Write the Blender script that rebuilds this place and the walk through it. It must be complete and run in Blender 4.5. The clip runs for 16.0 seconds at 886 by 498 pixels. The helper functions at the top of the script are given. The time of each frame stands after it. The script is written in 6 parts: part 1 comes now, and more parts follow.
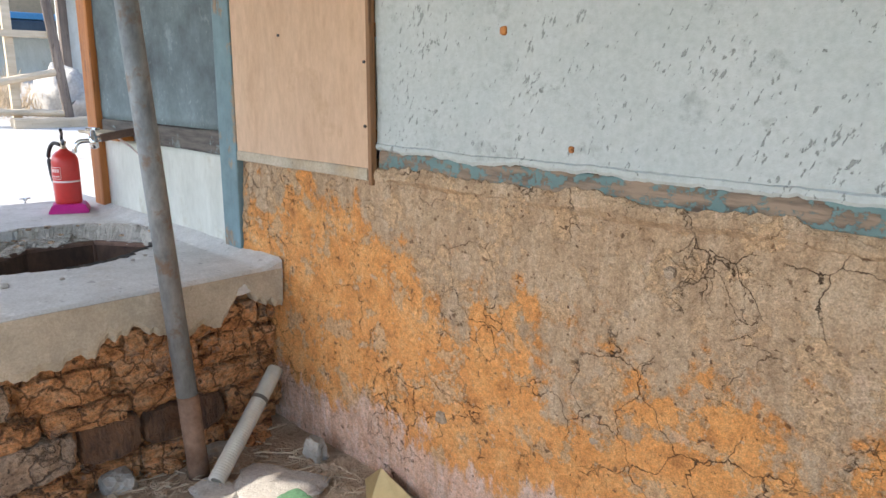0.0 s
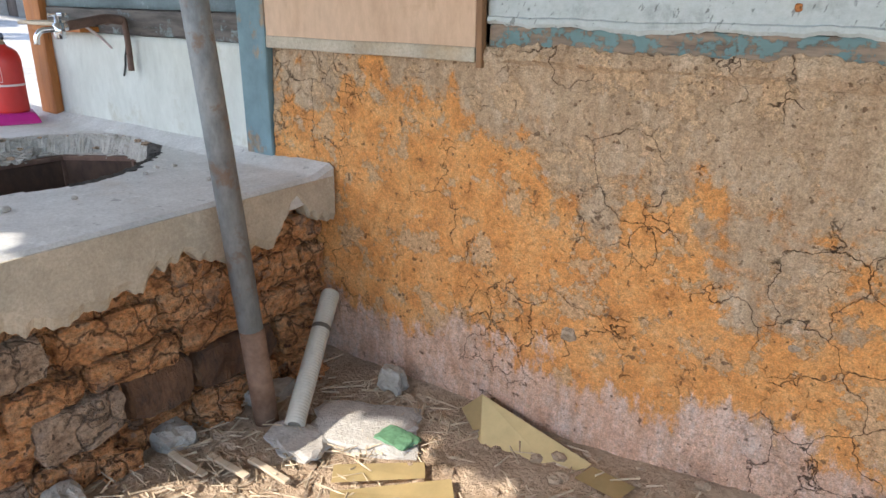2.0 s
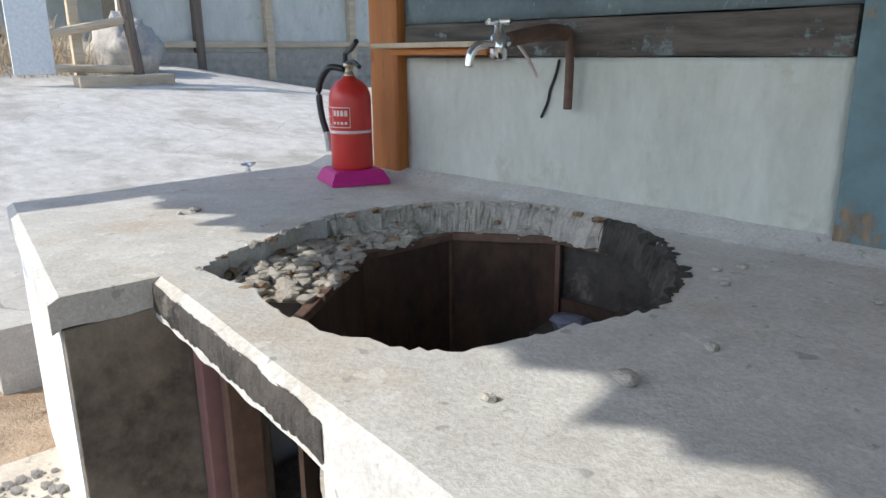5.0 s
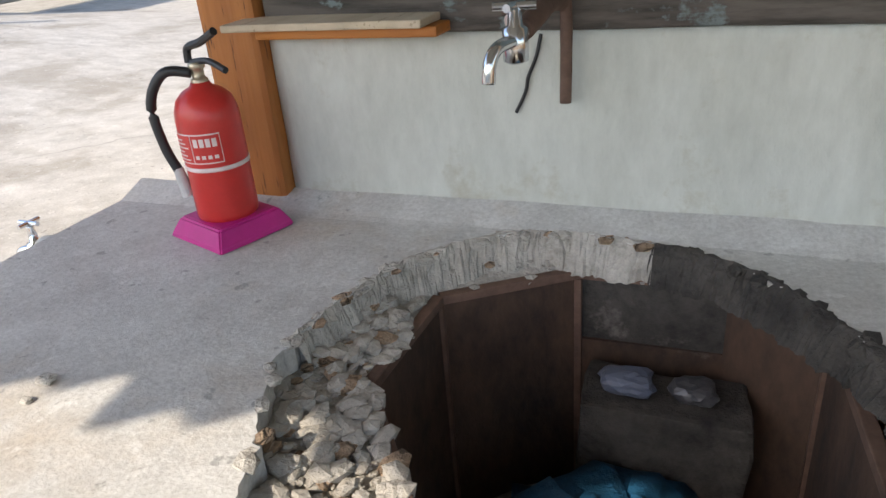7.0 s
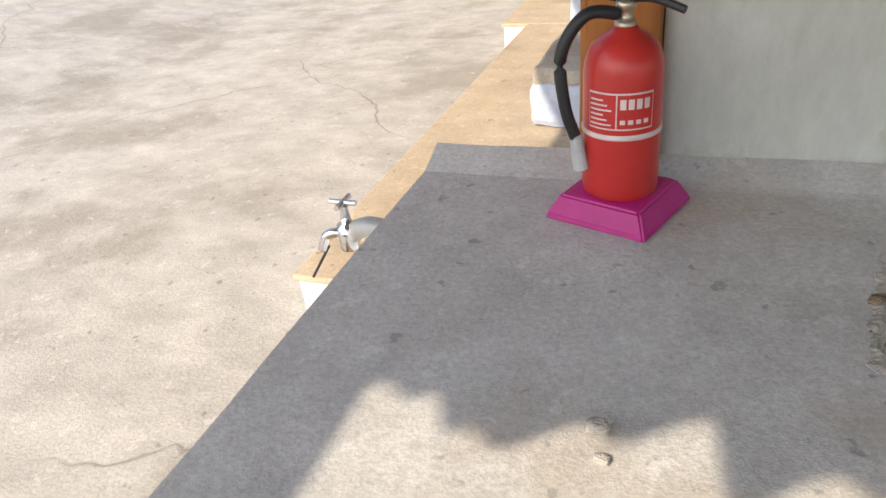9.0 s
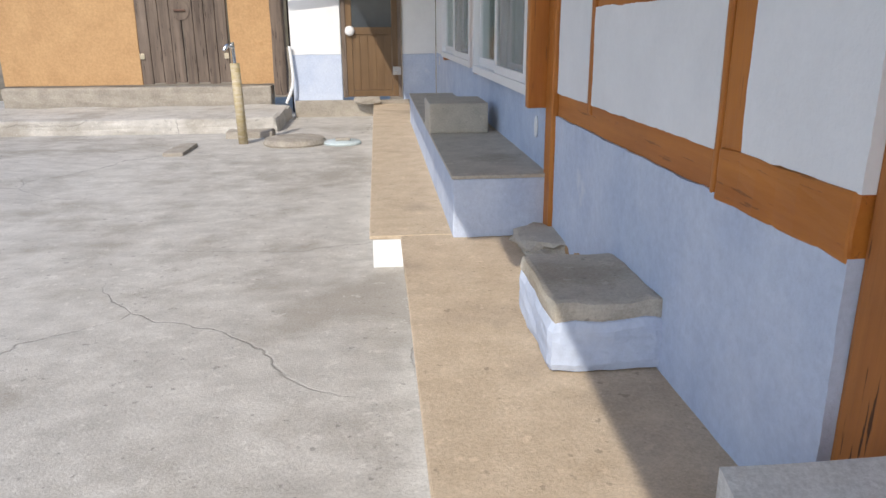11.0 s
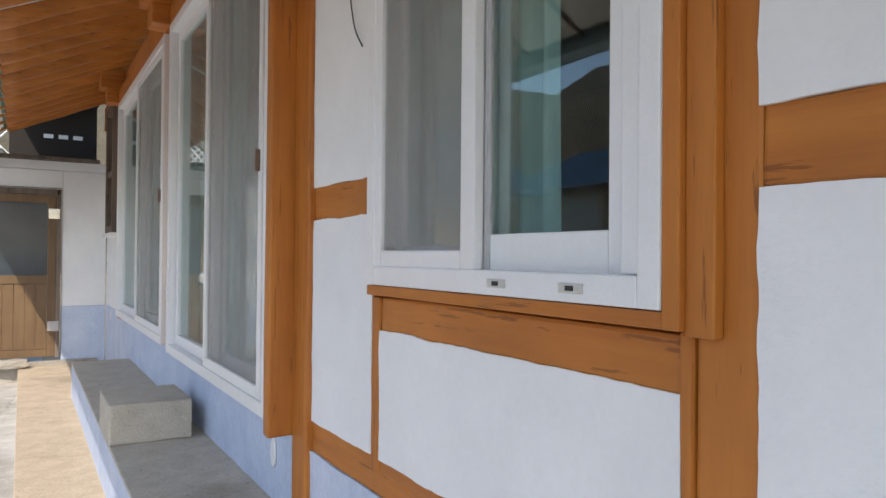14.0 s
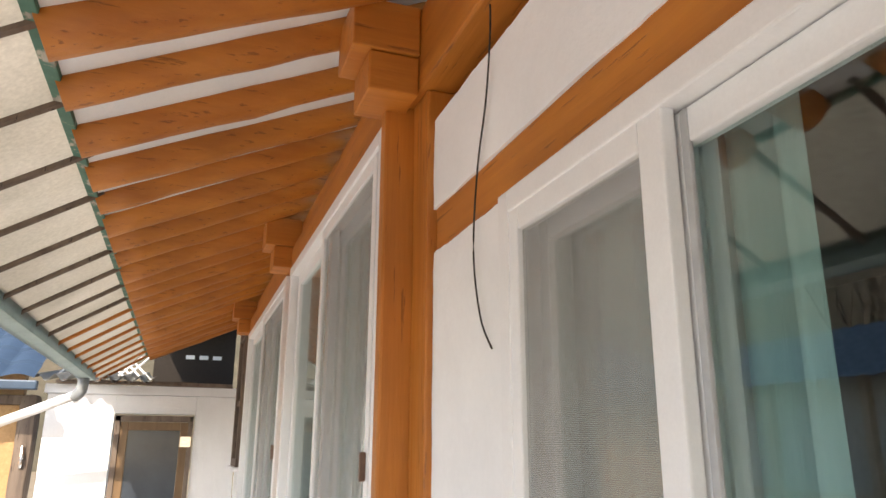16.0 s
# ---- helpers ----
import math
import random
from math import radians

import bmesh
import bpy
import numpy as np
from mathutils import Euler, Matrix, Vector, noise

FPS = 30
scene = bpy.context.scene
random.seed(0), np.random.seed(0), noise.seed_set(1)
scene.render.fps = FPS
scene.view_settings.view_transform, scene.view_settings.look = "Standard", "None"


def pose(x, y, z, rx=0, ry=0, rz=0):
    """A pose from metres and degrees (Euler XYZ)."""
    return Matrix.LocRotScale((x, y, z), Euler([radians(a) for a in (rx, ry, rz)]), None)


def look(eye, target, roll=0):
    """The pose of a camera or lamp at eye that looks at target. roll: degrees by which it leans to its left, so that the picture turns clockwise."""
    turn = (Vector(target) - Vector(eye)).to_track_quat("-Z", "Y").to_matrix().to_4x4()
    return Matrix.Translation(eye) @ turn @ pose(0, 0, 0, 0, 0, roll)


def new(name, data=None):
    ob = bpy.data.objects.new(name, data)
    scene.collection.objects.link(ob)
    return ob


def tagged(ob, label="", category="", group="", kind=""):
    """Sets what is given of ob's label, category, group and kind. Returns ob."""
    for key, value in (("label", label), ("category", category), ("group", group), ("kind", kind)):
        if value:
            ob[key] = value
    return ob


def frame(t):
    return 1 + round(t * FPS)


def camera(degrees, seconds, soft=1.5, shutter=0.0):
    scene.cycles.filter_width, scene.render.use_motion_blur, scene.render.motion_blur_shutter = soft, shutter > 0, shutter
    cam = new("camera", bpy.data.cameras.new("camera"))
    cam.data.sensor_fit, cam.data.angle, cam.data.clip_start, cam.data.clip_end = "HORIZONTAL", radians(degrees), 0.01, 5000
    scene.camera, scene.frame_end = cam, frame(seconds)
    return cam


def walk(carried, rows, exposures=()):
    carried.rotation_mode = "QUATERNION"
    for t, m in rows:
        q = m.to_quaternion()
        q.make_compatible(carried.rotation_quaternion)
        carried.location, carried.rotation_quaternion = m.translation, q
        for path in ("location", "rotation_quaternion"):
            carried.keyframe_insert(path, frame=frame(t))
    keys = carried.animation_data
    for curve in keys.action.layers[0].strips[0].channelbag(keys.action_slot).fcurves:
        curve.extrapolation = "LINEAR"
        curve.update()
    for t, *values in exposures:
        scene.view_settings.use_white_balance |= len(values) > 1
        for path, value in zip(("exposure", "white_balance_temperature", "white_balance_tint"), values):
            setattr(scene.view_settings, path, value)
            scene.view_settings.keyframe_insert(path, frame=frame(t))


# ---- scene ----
cam = camera(63.5, 16.0)
# front rows shifted with the house front
PATH = [
    (0, (4.484, -1.461, 1.555), (3.089, -0.101, 1.105), 0.4),
    (0.5, (4.331, -1.414, 1.503), (3.042, 0.04, 1.027), 0.2),
    (1, (4.16, -1.417, 1.478), (3.029, 0.103, 0.837), 0.2),
    (1.5, (4.005, -1.526, 1.462), (2.904, 0.001, 0.788), 0.2),
    (2, (3.785, -1.664, 1.422), (2.655, -0.157, 0.749), 0.4),
    (2.5, (3.582, -1.681, 1.405), (2.313, -0.29, 0.73), 2.4),
    (3, (3.341, -1.627, 1.391), (1.91, -0.402, 0.718), 1.5),
    (3.5, (3.129, -1.604, 1.369), (1.718, -0.348, 0.711), 0.4),
    (4, (2.813, -1.655, 1.333), (1.451, -0.301, 0.774), 0.0),
    (4.5, (2.493, -1.68, 1.273), (1.121, -0.33, 0.729), 0.1),
    (5, (2.14, -1.647, 1.269), (0.755, -0.306, 0.737), -0.5),
    (5.2, (2.044, -1.637, 1.262), (0.684, -0.27, 0.734), -1.5),
    (7.3, (1.136, -1.427, 1.51), (0.57, 0.263, 0.605), -3.5),
    (7.5, (1.062, -1.432, 1.51), (0.569, 0.279, 0.6), -2.4),
    (8, (0.835, -1.478, 1.522), (0.465, 0.257, 0.6), -1.2),
    (8.5, (0.619, -1.496, 1.477), (0.162, 0.18, 0.486), -2.2),
    (9, (0.363, -1.445, 1.504), (-0.296, 0.151, 0.494), -6.0),
    (9.2, (0.278, -1.445, 1.518), (-0.437, 0.131, 0.517), -6.8),
    (11.3, (-0.768, -0.798, 1.493), (-0.427, 1.107, 0.985), 0.4),
    (11.5, (-0.783, -0.773, 1.552), (-0.342, 1.124, 1.097), 0.9),
    (12, (-0.839, -0.693, 1.655), (-0.163, 1.173, 1.41), 1.2),
    (12.5, (-0.885, -0.584, 1.694), (-0.148, 1.263, 1.483), 0.1),
    (13, (-0.831, -0.39, 1.699), (-0.037, 1.437, 1.525), 0.1),
    (13.5, (-0.793, -0.192, 1.706), (0.105, 1.592, 1.601), 0.3),
    (14, (-0.743, 0.036, 1.767), (0.271, 1.76, 1.787), 0.5),
    (14.5, (-0.627, 0.263, 1.823), (0.370, 1.99, 1.971), 2.1),
    (15, (-0.486, 0.468, 1.986), (0.422, 2.236, 2.2), 1.7),
    (15.5, (-0.488, 0.534, 2.113), (0.293, 2.342, 2.463), 0.8),
    (16, (-0.504, 0.551, 2.169), (0.141, 2.369, 2.699), 0.3),
]
EXPOSURES = [(0.0, 1.9, 6500, 11), (2.0, 1.85, 6400, 11), (3.0, 1.5, 6500, 10), (4.0, 1.15, 6500, 10), (5.0, 1.0, 6400, 8), (7.5, 1.32, 7300, 12), (9.0, 1.12, 7600, 12), (11.5, 0.55, 6400, 10), (12.5, 0.85, 6300, 9), (13.5, 0.95, 6350, 9), (14.5, 1.1, 6800, 11), (15.0, 1.45, 6800, 11), (16.0, 1.65, 7500, 13)]
walk(cam, [(t, look(eye, target, roll)) for t, eye, target, roll in PATH], EXPOSURES)

# ---- world, sun ----
SUN = Vector((-0.52, -1.15, 1.0)).normalized()
world = bpy.data.worlds.new("sky")
scene.world = world
world.use_nodes = True
wn = world.node_tree
sky = wn.nodes.new("ShaderNodeTexSky")
sky.sky_type = "NISHITA"
sky.sun_disc = False
sky.sun_elevation = math.asin(SUN.z)
sky.sun_rotation = math.atan2(SUN.x, SUN.y)
wn.nodes["Background"].inputs[1].default_value = 0.15
wn.links.new(sky.outputs[0], wn.nodes["Background"].inputs[0])
sun_data = bpy.data.lights.new("sun", "SUN")
sun_data.energy, sun_data.angle, sun_data.color = 2.15, radians(0.5), (1.0, 0.93, 0.83)
sun = new("sun", sun_data)
sun.matrix_world = look(SUN * 30, (0, 0, 0))


# ---- materials ----
def ramp(nt, fac, stops):
    r = nt.nodes.new("ShaderNodeValToRGB")
    while len(r.color_ramp.elements) < len(stops):
        r.color_ramp.elements.new(0.5)
    for e, (p, c) in zip(r.color_ramp.elements, stops):
        e.position, e.color = p, (*c, 1)
    nt.links.new(fac, r.inputs[0])
    return r.outputs[0]


def tex_noise(nt, pos, scale, detail=6, rough=0.6, stretch=None):
    if stretch:
        mp = nt.nodes.new("ShaderNodeMapping")
        mp.inputs["Scale"].default_value = stretch
        nt.links.new(pos, mp.inputs[0])
        pos = mp.outputs[0]
    n = nt.nodes.new("ShaderNodeTexNoise")
    n.inputs["Scale"].default_value, n.inputs["Detail"].default_value = scale, detail
    n.inputs["Roughness"].default_value = rough
    nt.links.new(pos, n.inputs["Vector"])
    return n.outputs[0]


def blend(nt, fac, a, b, mode="MIX"):
    m = nt.nodes.new("ShaderNodeMix")
    m.data_type, m.blend_type = "RGBA", mode
    for sock, v in ((m.inputs[0], fac), (m.inputs[6], a), (m.inputs[7], b)):
        if isinstance(v, (int, float)):
            sock.default_value = v
        elif isinstance(v, tuple):
            sock.default_value = (*v, 1)
        else:
            nt.links.new(v, sock)
    return m.outputs[2]


def maths(nt, op, a, b=0.0, clamp=False):
    m = nt.nodes.new("ShaderNodeMath")
    m.operation, m.use_clamp = op, clamp
    for sock, v in zip(m.inputs, (a, b)):
        if isinstance(v, (int, float)):
            sock.default_value = v
        else:
            nt.links.new(v, sock)
    return m.outputs[0]


def start(name, rough=0.8, metal=0.0):
    m = bpy.data.materials.new(name)
    m.use_nodes = True
    nt = m.node_tree
    b = nt.nodes["Principled BSDF"]
    b.inputs["Roughness"].default_value, b.inputs["Metallic"].default_value = rough, metal
    geo = nt.nodes.new("ShaderNodeNewGeometry")
    return m, nt, b, geo.outputs["Position"]


def bump(nt, b, height, strength=0.5, dist=0.01):
    bp = nt.nodes.new("ShaderNodeBump")
    bp.inputs["Strength"].default_value, bp.inputs["Distance"].default_value = strength, dist
    nt.links.new(height, bp.inputs["Height"])
    nt.links.new(bp.outputs[0], b.inputs["Normal"])


def surf(name, c0, c1, scale=6.0, rough=0.8, metal=0.0, fine=60.0, bumpy=0.4, dist=0.004, stain=None, stain_at=0.6, stretch=None, fine_amt=0.25):
    """Two-tone surface: broad mottling, fine grain and optional stains with edges of their own."""
    m, nt, b, p = start(name, rough, metal)
    col = ramp(nt, tex_noise(nt, p, scale, 5, 0.6, stretch), [(0.3, c0), (0.7, c1)])
    g = tex_noise(nt, p, fine, 4, 0.7, stretch)
    col = blend(nt, fine_amt, col, ramp(nt, g, [(0.3, tuple(v * 0.45 for v in c0)), (0.7, tuple(min(1, v * 1.25) for v in c1))]))
    if stain:
        s = ramp(nt, tex_noise(nt, p, scale * 0.6, 8, 0.7), [(stain_at, (0, 0, 0)), (stain_at + 0.08, (1, 1, 1))])
        col = blend(nt, maths(nt, "MULTIPLY", s, 0.75), col, stain)
    nt.links.new(col, b.inputs["Base Color"])
    bump(nt, b, g, bumpy, dist)
    return m


def wood(name, c0, c1, axis, rough=0.55, crack=(0.05, 0.02, 0.01), amount=0.6, bumpy=0.35):
    """Painted or weathered wood with grain and checks along one axis."""
    st = [14.0, 14.0, 14.0]
    st[axis] = 0.9
    m, nt, b, p = start(name, rough)
    n1 = tex_noise(nt, p, 1.0, 5, 0.6, tuple(st))
    n2 = tex_noise(nt, p, 5.0, 4, 0.6, tuple(st))
    col = ramp(nt, n1, [(0.3, c0), (0.7, c1)])
    line = ramp(nt, n2, [(0.345, (1, 1, 1)), (0.375, (0, 0, 0))])
    col = blend(nt, maths(nt, "MULTIPLY", line, amount), col, crack)
    big = tex_noise(nt, p, 3.0, 4, 0.6)
    col = blend(nt, 0.5, col, ramp(nt, big, [(0.3, (0.72, 0.72, 0.72)), (0.65, (1.1, 1.1, 1.1))]), "MULTIPLY")
    nt.links.new(col, b.inputs["Base Color"])
    bump(nt, b, maths(nt, "SUBTRACT", n2, line), bumpy, 0.004)
    return m


def plain(name, c, rough=0.5, metal=0.0, var=0.12, scale=25.0):
    return surf(name, tuple(v * (1 - var) for v in c), tuple(min(1, v * (1 + var)) for v in c), scale, rough, metal, 160.0, 0.08, 0.002, fine_amt=0.06)


def cracks(nt, p, scale, width, warp, gate_scale, gate_at):
    """Fine wandering cracks, in patches."""
    w = nt.nodes.new("ShaderNodeTexNoise")
    w.inputs["Scale"].default_value, w.inputs["Detail"].default_value = scale * 1.6, 5
    nt.links.new(p, w.inputs["Vector"])
    add = nt.nodes.new("ShaderNodeVectorMath")
    add.operation = "MULTIPLY_ADD"
    add.inputs[1].default_value = (warp, warp, warp)
    nt.links.new(w.outputs[1], add.inputs[0])
    nt.links.new(p, add.inputs[2])
    v = nt.nodes.new("ShaderNodeTexVoronoi")
    v.feature = "DISTANCE_TO_EDGE"
    v.inputs["Scale"].default_value = scale
    nt.links.new(add.outputs[0], v.inputs["Vector"])
    line = ramp(nt, v.outputs[0], [(0.0, (1, 1, 1)), (width * scale, (0, 0, 0))])
    gate = ramp(nt, tex_noise(nt, p, gate_scale, 4, 0.6), [(gate_at, (0, 0, 0)), (gate_at + 0.05, (1, 1, 1))])
    return maths(nt, "MULTIPLY", line, gate)


def grit(nt, p, scale, at, rough=0.5):
    """Sharp specks."""
    return ramp(nt, tex_noise(nt, p, scale, 3, rough), [(at, (0, 0, 0)), (at + 0.035, (1, 1, 1))])


def mud_wall():
    """Ochre mud plaster: grey-brown coat in patches, pale pink salts low down, fine cracks, chips."""
    m, nt, b, p = start("mud_plaster", 0.95)
    sep = nt.nodes.new("ShaderNodeSeparateXYZ")
    nt.links.new(p, sep.inputs[0])
    x, z = sep.outputs[0], sep.outputs[2]
    big = tex_noise(nt, p, 2.4, 9, 0.66)
    mid = tex_noise(nt, p, 9.0, 7, 0.68)
    fine = tex_noise(nt, p, 75.0, 5, 0.75)
    sand = tex_noise(nt, p, 240.0, 2, 0.6)
    streak = tex_noise(nt, p, 16.0, 6, 0.72, (1.0, 1.0, 0.4))
    col = ramp(nt, mid, [(0.28, (0.48, 0.19, 0.055)), (0.45, (0.78, 0.345, 0.10)), (0.6, (0.82, 0.42, 0.155)), (0.75, (0.84, 0.54, 0.30))])
    # grey-brown top coat: a band at the top that widens along the wall
    edge = maths(nt, "SUBTRACT", 1.12, maths(nt, "MULTIPLY", maths(nt, "SUBTRACT", x, 2.35, True), 0.30))
    k = maths(nt, "ADD", maths(nt, "MULTIPLY", maths(nt, "SUBTRACT", z, edge), 0.75), big)
    k = maths(nt, "ADD", k, maths(nt, "MULTIPLY", maths(nt, "SUBTRACT", mid, 0.5), 0.5))
    grey = ramp(nt, streak, [(0.3, (0.34, 0.235, 0.145)), (0.5, (0.52, 0.385, 0.25)), (0.72, (0.66, 0.53, 0.38))])
    coat = ramp(nt, k, [(0.50, (0, 0, 0)), (0.525, (0.55, 0.55, 0.55)), (0.57, (0.9, 0.9, 0.9))])
    col = blend(nt, coat, col, grey)
    # thin skins of the coat left on the ochre
    skin = ramp(nt, tex_noise(nt, p, 5.5, 8, 0.7), [(0.545, (0, 0, 0)), (0.56, (0.75, 0.75, 0.75))])
    col = blend(nt, skin, col, ramp(nt, fine, [(0.3, (0.50, 0.32, 0.17)), (0.7, (0.74, 0.50, 0.29))]))
    # pink and white salts near the foot
    lo = maths(nt, "ADD", maths(nt, "MULTIPLY", maths(nt, "SUBTRACT", 0.46, z), 1.1), maths(nt, "ADD", maths(nt, "MULTIPLY", streak, 0.45), maths(nt, "MULTIPLY", big, 0.55)))
    pink = ramp(nt, streak, [(0.3, (0.48, 0.27, 0.18)), (0.5, (0.70, 0.48, 0.37)), (0.7, (0.84, 0.72, 0.65))])
    salt = ramp(nt, lo, [(0.53, (0, 0, 0)), (0.58, (0.8, 0.8, 0.8))])
    col = blend(nt, salt, col, pink)
    # pale scars, grain, pits
    col = blend(nt, maths(nt, "MULTIPLY", grit(nt, p, 19.0, 0.66), 0.6), col, (0.70, 0.50, 0.34))
    col = blend(nt, 0.55, col, ramp(nt, fine, [(0.34, (0.50, 0.45, 0.41)), (0.5, (0.95, 0.95, 0.95)), (0.64, (1.22, 1.2, 1.17))]), "MULTIPLY")
    col = blend(nt, 0.6, col, ramp(nt, sand, [(0.34, (0.62, 0.6, 0.58)), (0.64, (1.2, 1.2, 1.2))]), "MULTIPLY")
    pits = maths(nt, "MULTIPLY", grit(nt, p, 46.0, 0.655), grit(nt, p, 6.0, 0.42))
    col = blend(nt, maths(nt, "MULTIPLY", pits, 0.75), col, (0.13, 0.065, 0.03))
    crack = maths(nt, "MAXIMUM", cracks(nt, p, 6.5, 0.0018, 0.15, 2.3, 0.495), maths(nt, "MULTIPLY", cracks(nt, p, 13.0, 0.0013, 0.08, 3.1, 0.56), 0.8))
    col = blend(nt, maths(nt, "MULTIPLY", crack, 0.88), col, (0.055, 0.024, 0.010))
    nt.links.new(col, b.inputs["Base Color"])
    h = maths(nt, "ADD", maths(nt, "MULTIPLY", mid, 0.5), maths(nt, "MULTIPLY", fine, 0.32))
    h = maths(nt, "ADD", h, maths(nt, "MULTIPLY", maths(nt, "SUBTRACT", coat, maths(nt, "MULTIPLY", salt, 0.6)), 0.16))
    h = maths(nt, "ADD", h, maths(nt, "MULTIPLY", maths(nt, "SUBTRACT", skin, pits), 0.12))
    bump(nt, b, maths(nt, "SUBTRACT", h, maths(nt, "MULTIPLY", crack, 0.8)), 1.0, 0.034)
    return m


def clay(name, dark, base, pale):
    """Eroded clay brick: crumbly layers with deep dark seams."""
    m, nt, b, p = start(name, 0.97)
    lay = tex_noise(nt, p, 13.0, 8, 0.7, (1.0, 0.8, 1.9))
    fine = tex_noise(nt, p, 60.0, 6, 0.75)
    col = ramp(nt, lay, [(0.32, dark), (0.46, base), (0.58, tuple(0.5 * (u + v) for u, v in zip(base, pale))), (0.72, pale)])
    col = blend(nt, 0.85, col, ramp(nt, fine, [(0.34, (0.34, 0.28, 0.24)), (0.5, (0.95, 0.95, 0.95)), (0.66, (1.35, 1.3, 1.25))]), "MULTIPLY")
    seam = maths(nt, "MAXIMUM", cracks(nt, p, 9.0, 0.0055, 0.12, 3.0, 0.40), grit(nt, p, 34.0, 0.63))
    col = blend(nt, maths(nt, "MULTIPLY", seam, 0.8), col, tuple(v * 0.3 for v in dark))
    col = blend(nt, maths(nt, "MULTIPLY", grit(nt, p, 8.0, 0.60, 0.7), 0.45), col, (0.40, 0.31, 0.24))
    nt.links.new(col, b.inputs["Base Color"])
    bump(nt, b, maths(nt, "SUBTRACT", maths(nt, "ADD", lay, maths(nt, "MULTIPLY", fine, 0.6)), maths(nt, "MULTIPLY", seam, 0.5)), 1.0, 0.04)
    return m


def concrete(name, c0, c1, dirt=(0.25, 0.19, 0.13), dirt_at=0.6, crack=True, bumpy=0.5, lines=0.0, trowel=None):
    m, nt, b, p = start(name, 0.9)
    big = tex_noise(nt, p, 1.3, 8, 0.65)
    mid = tex_noise(nt, p, 7.0, 7, 0.68, trowel)
    fine = tex_noise(nt, p, 110.0, 4, 0.75)
    col = ramp(nt, mid, [(0.3, c0), (0.7, c1)])
    col = blend(nt, maths(nt, "MULTIPLY", ramp(nt, big, [(dirt_at - 0.06, (0, 0, 0)), (dirt_at + 0.06, (1, 1, 1))]), 0.7), col, dirt)
    col = blend(nt, 0.45, col, ramp(nt, fine, [(0.33, (0.58, 0.56, 0.54)), (0.62, (1.12, 1.12, 1.12))]), "MULTIPLY")
    h = maths(nt, "ADD", fine, maths(nt, "MULTIPLY", mid, 0.8))
    if crack:
        spot = maths(nt, "MULTIPLY", grit(nt, p, 26.0, 0.66), grit(nt, p, 2.5, 0.46))
        col = blend(nt, maths(nt, "MULTIPLY", spot, 0.55), col, tuple(v * 0.45 for v in c0))
        col = blend(nt, maths(nt, "MULTIPLY", grit(nt, p, 15.0, 0.63, 0.7), 0.3), col, tuple(min(1.0, v * 1.25) for v in c1))
    if lines:
        ln = cracks(nt, p, lines, 0.006, 0.5 / lines, lines * 0.8, 0.48)
        col = blend(nt, maths(nt, "MULTIPLY", ln, 0.6), col, tuple(v * 0.4 for v in c0))
        h = maths(nt, "SUBTRACT", h, ln)
    nt.links.new(col, b.inputs["Base Color"])
    bump(nt, b, h, bumpy, 0.006)
    return m


def peeled(name, paint, under, at=0.55, scale=5.0, rough=0.75, axis=0):
    """Old paint worn through to wood."""
    st = [9.0, 9.0, 9.0]
    st[axis] = 1.2
    m, nt, b, p = start(name, rough)
    g = tex_noise(nt, p, 4.0, 5, 0.65, tuple(st))
    patch = maths(nt, "ADD", maths(nt, "MULTIPLY", tex_noise(nt, p, scale, 7, 0.7), 0.75), maths(nt, "MULTIPLY", g, 0.25))
    a = ramp(nt, tex_noise(nt, p, 12.0, 4), [(0.3, tuple(v * 0.7 for v in paint)), (0.7, paint)])
    w = ramp(nt, g, [(0.35, tuple(v * 0.35 for v in under)), (0.6, under)])
    mask = ramp(nt, patch, [(at - 0.02, (0, 0, 0)), (at + 0.02, (1, 1, 1))])
    nt.links.new(blend(nt, mask, a, w), b.inputs["Base Color"])
    bump(nt, b, maths(nt, "SUBTRACT", g, mask), 0.5, 0.004)
    return m


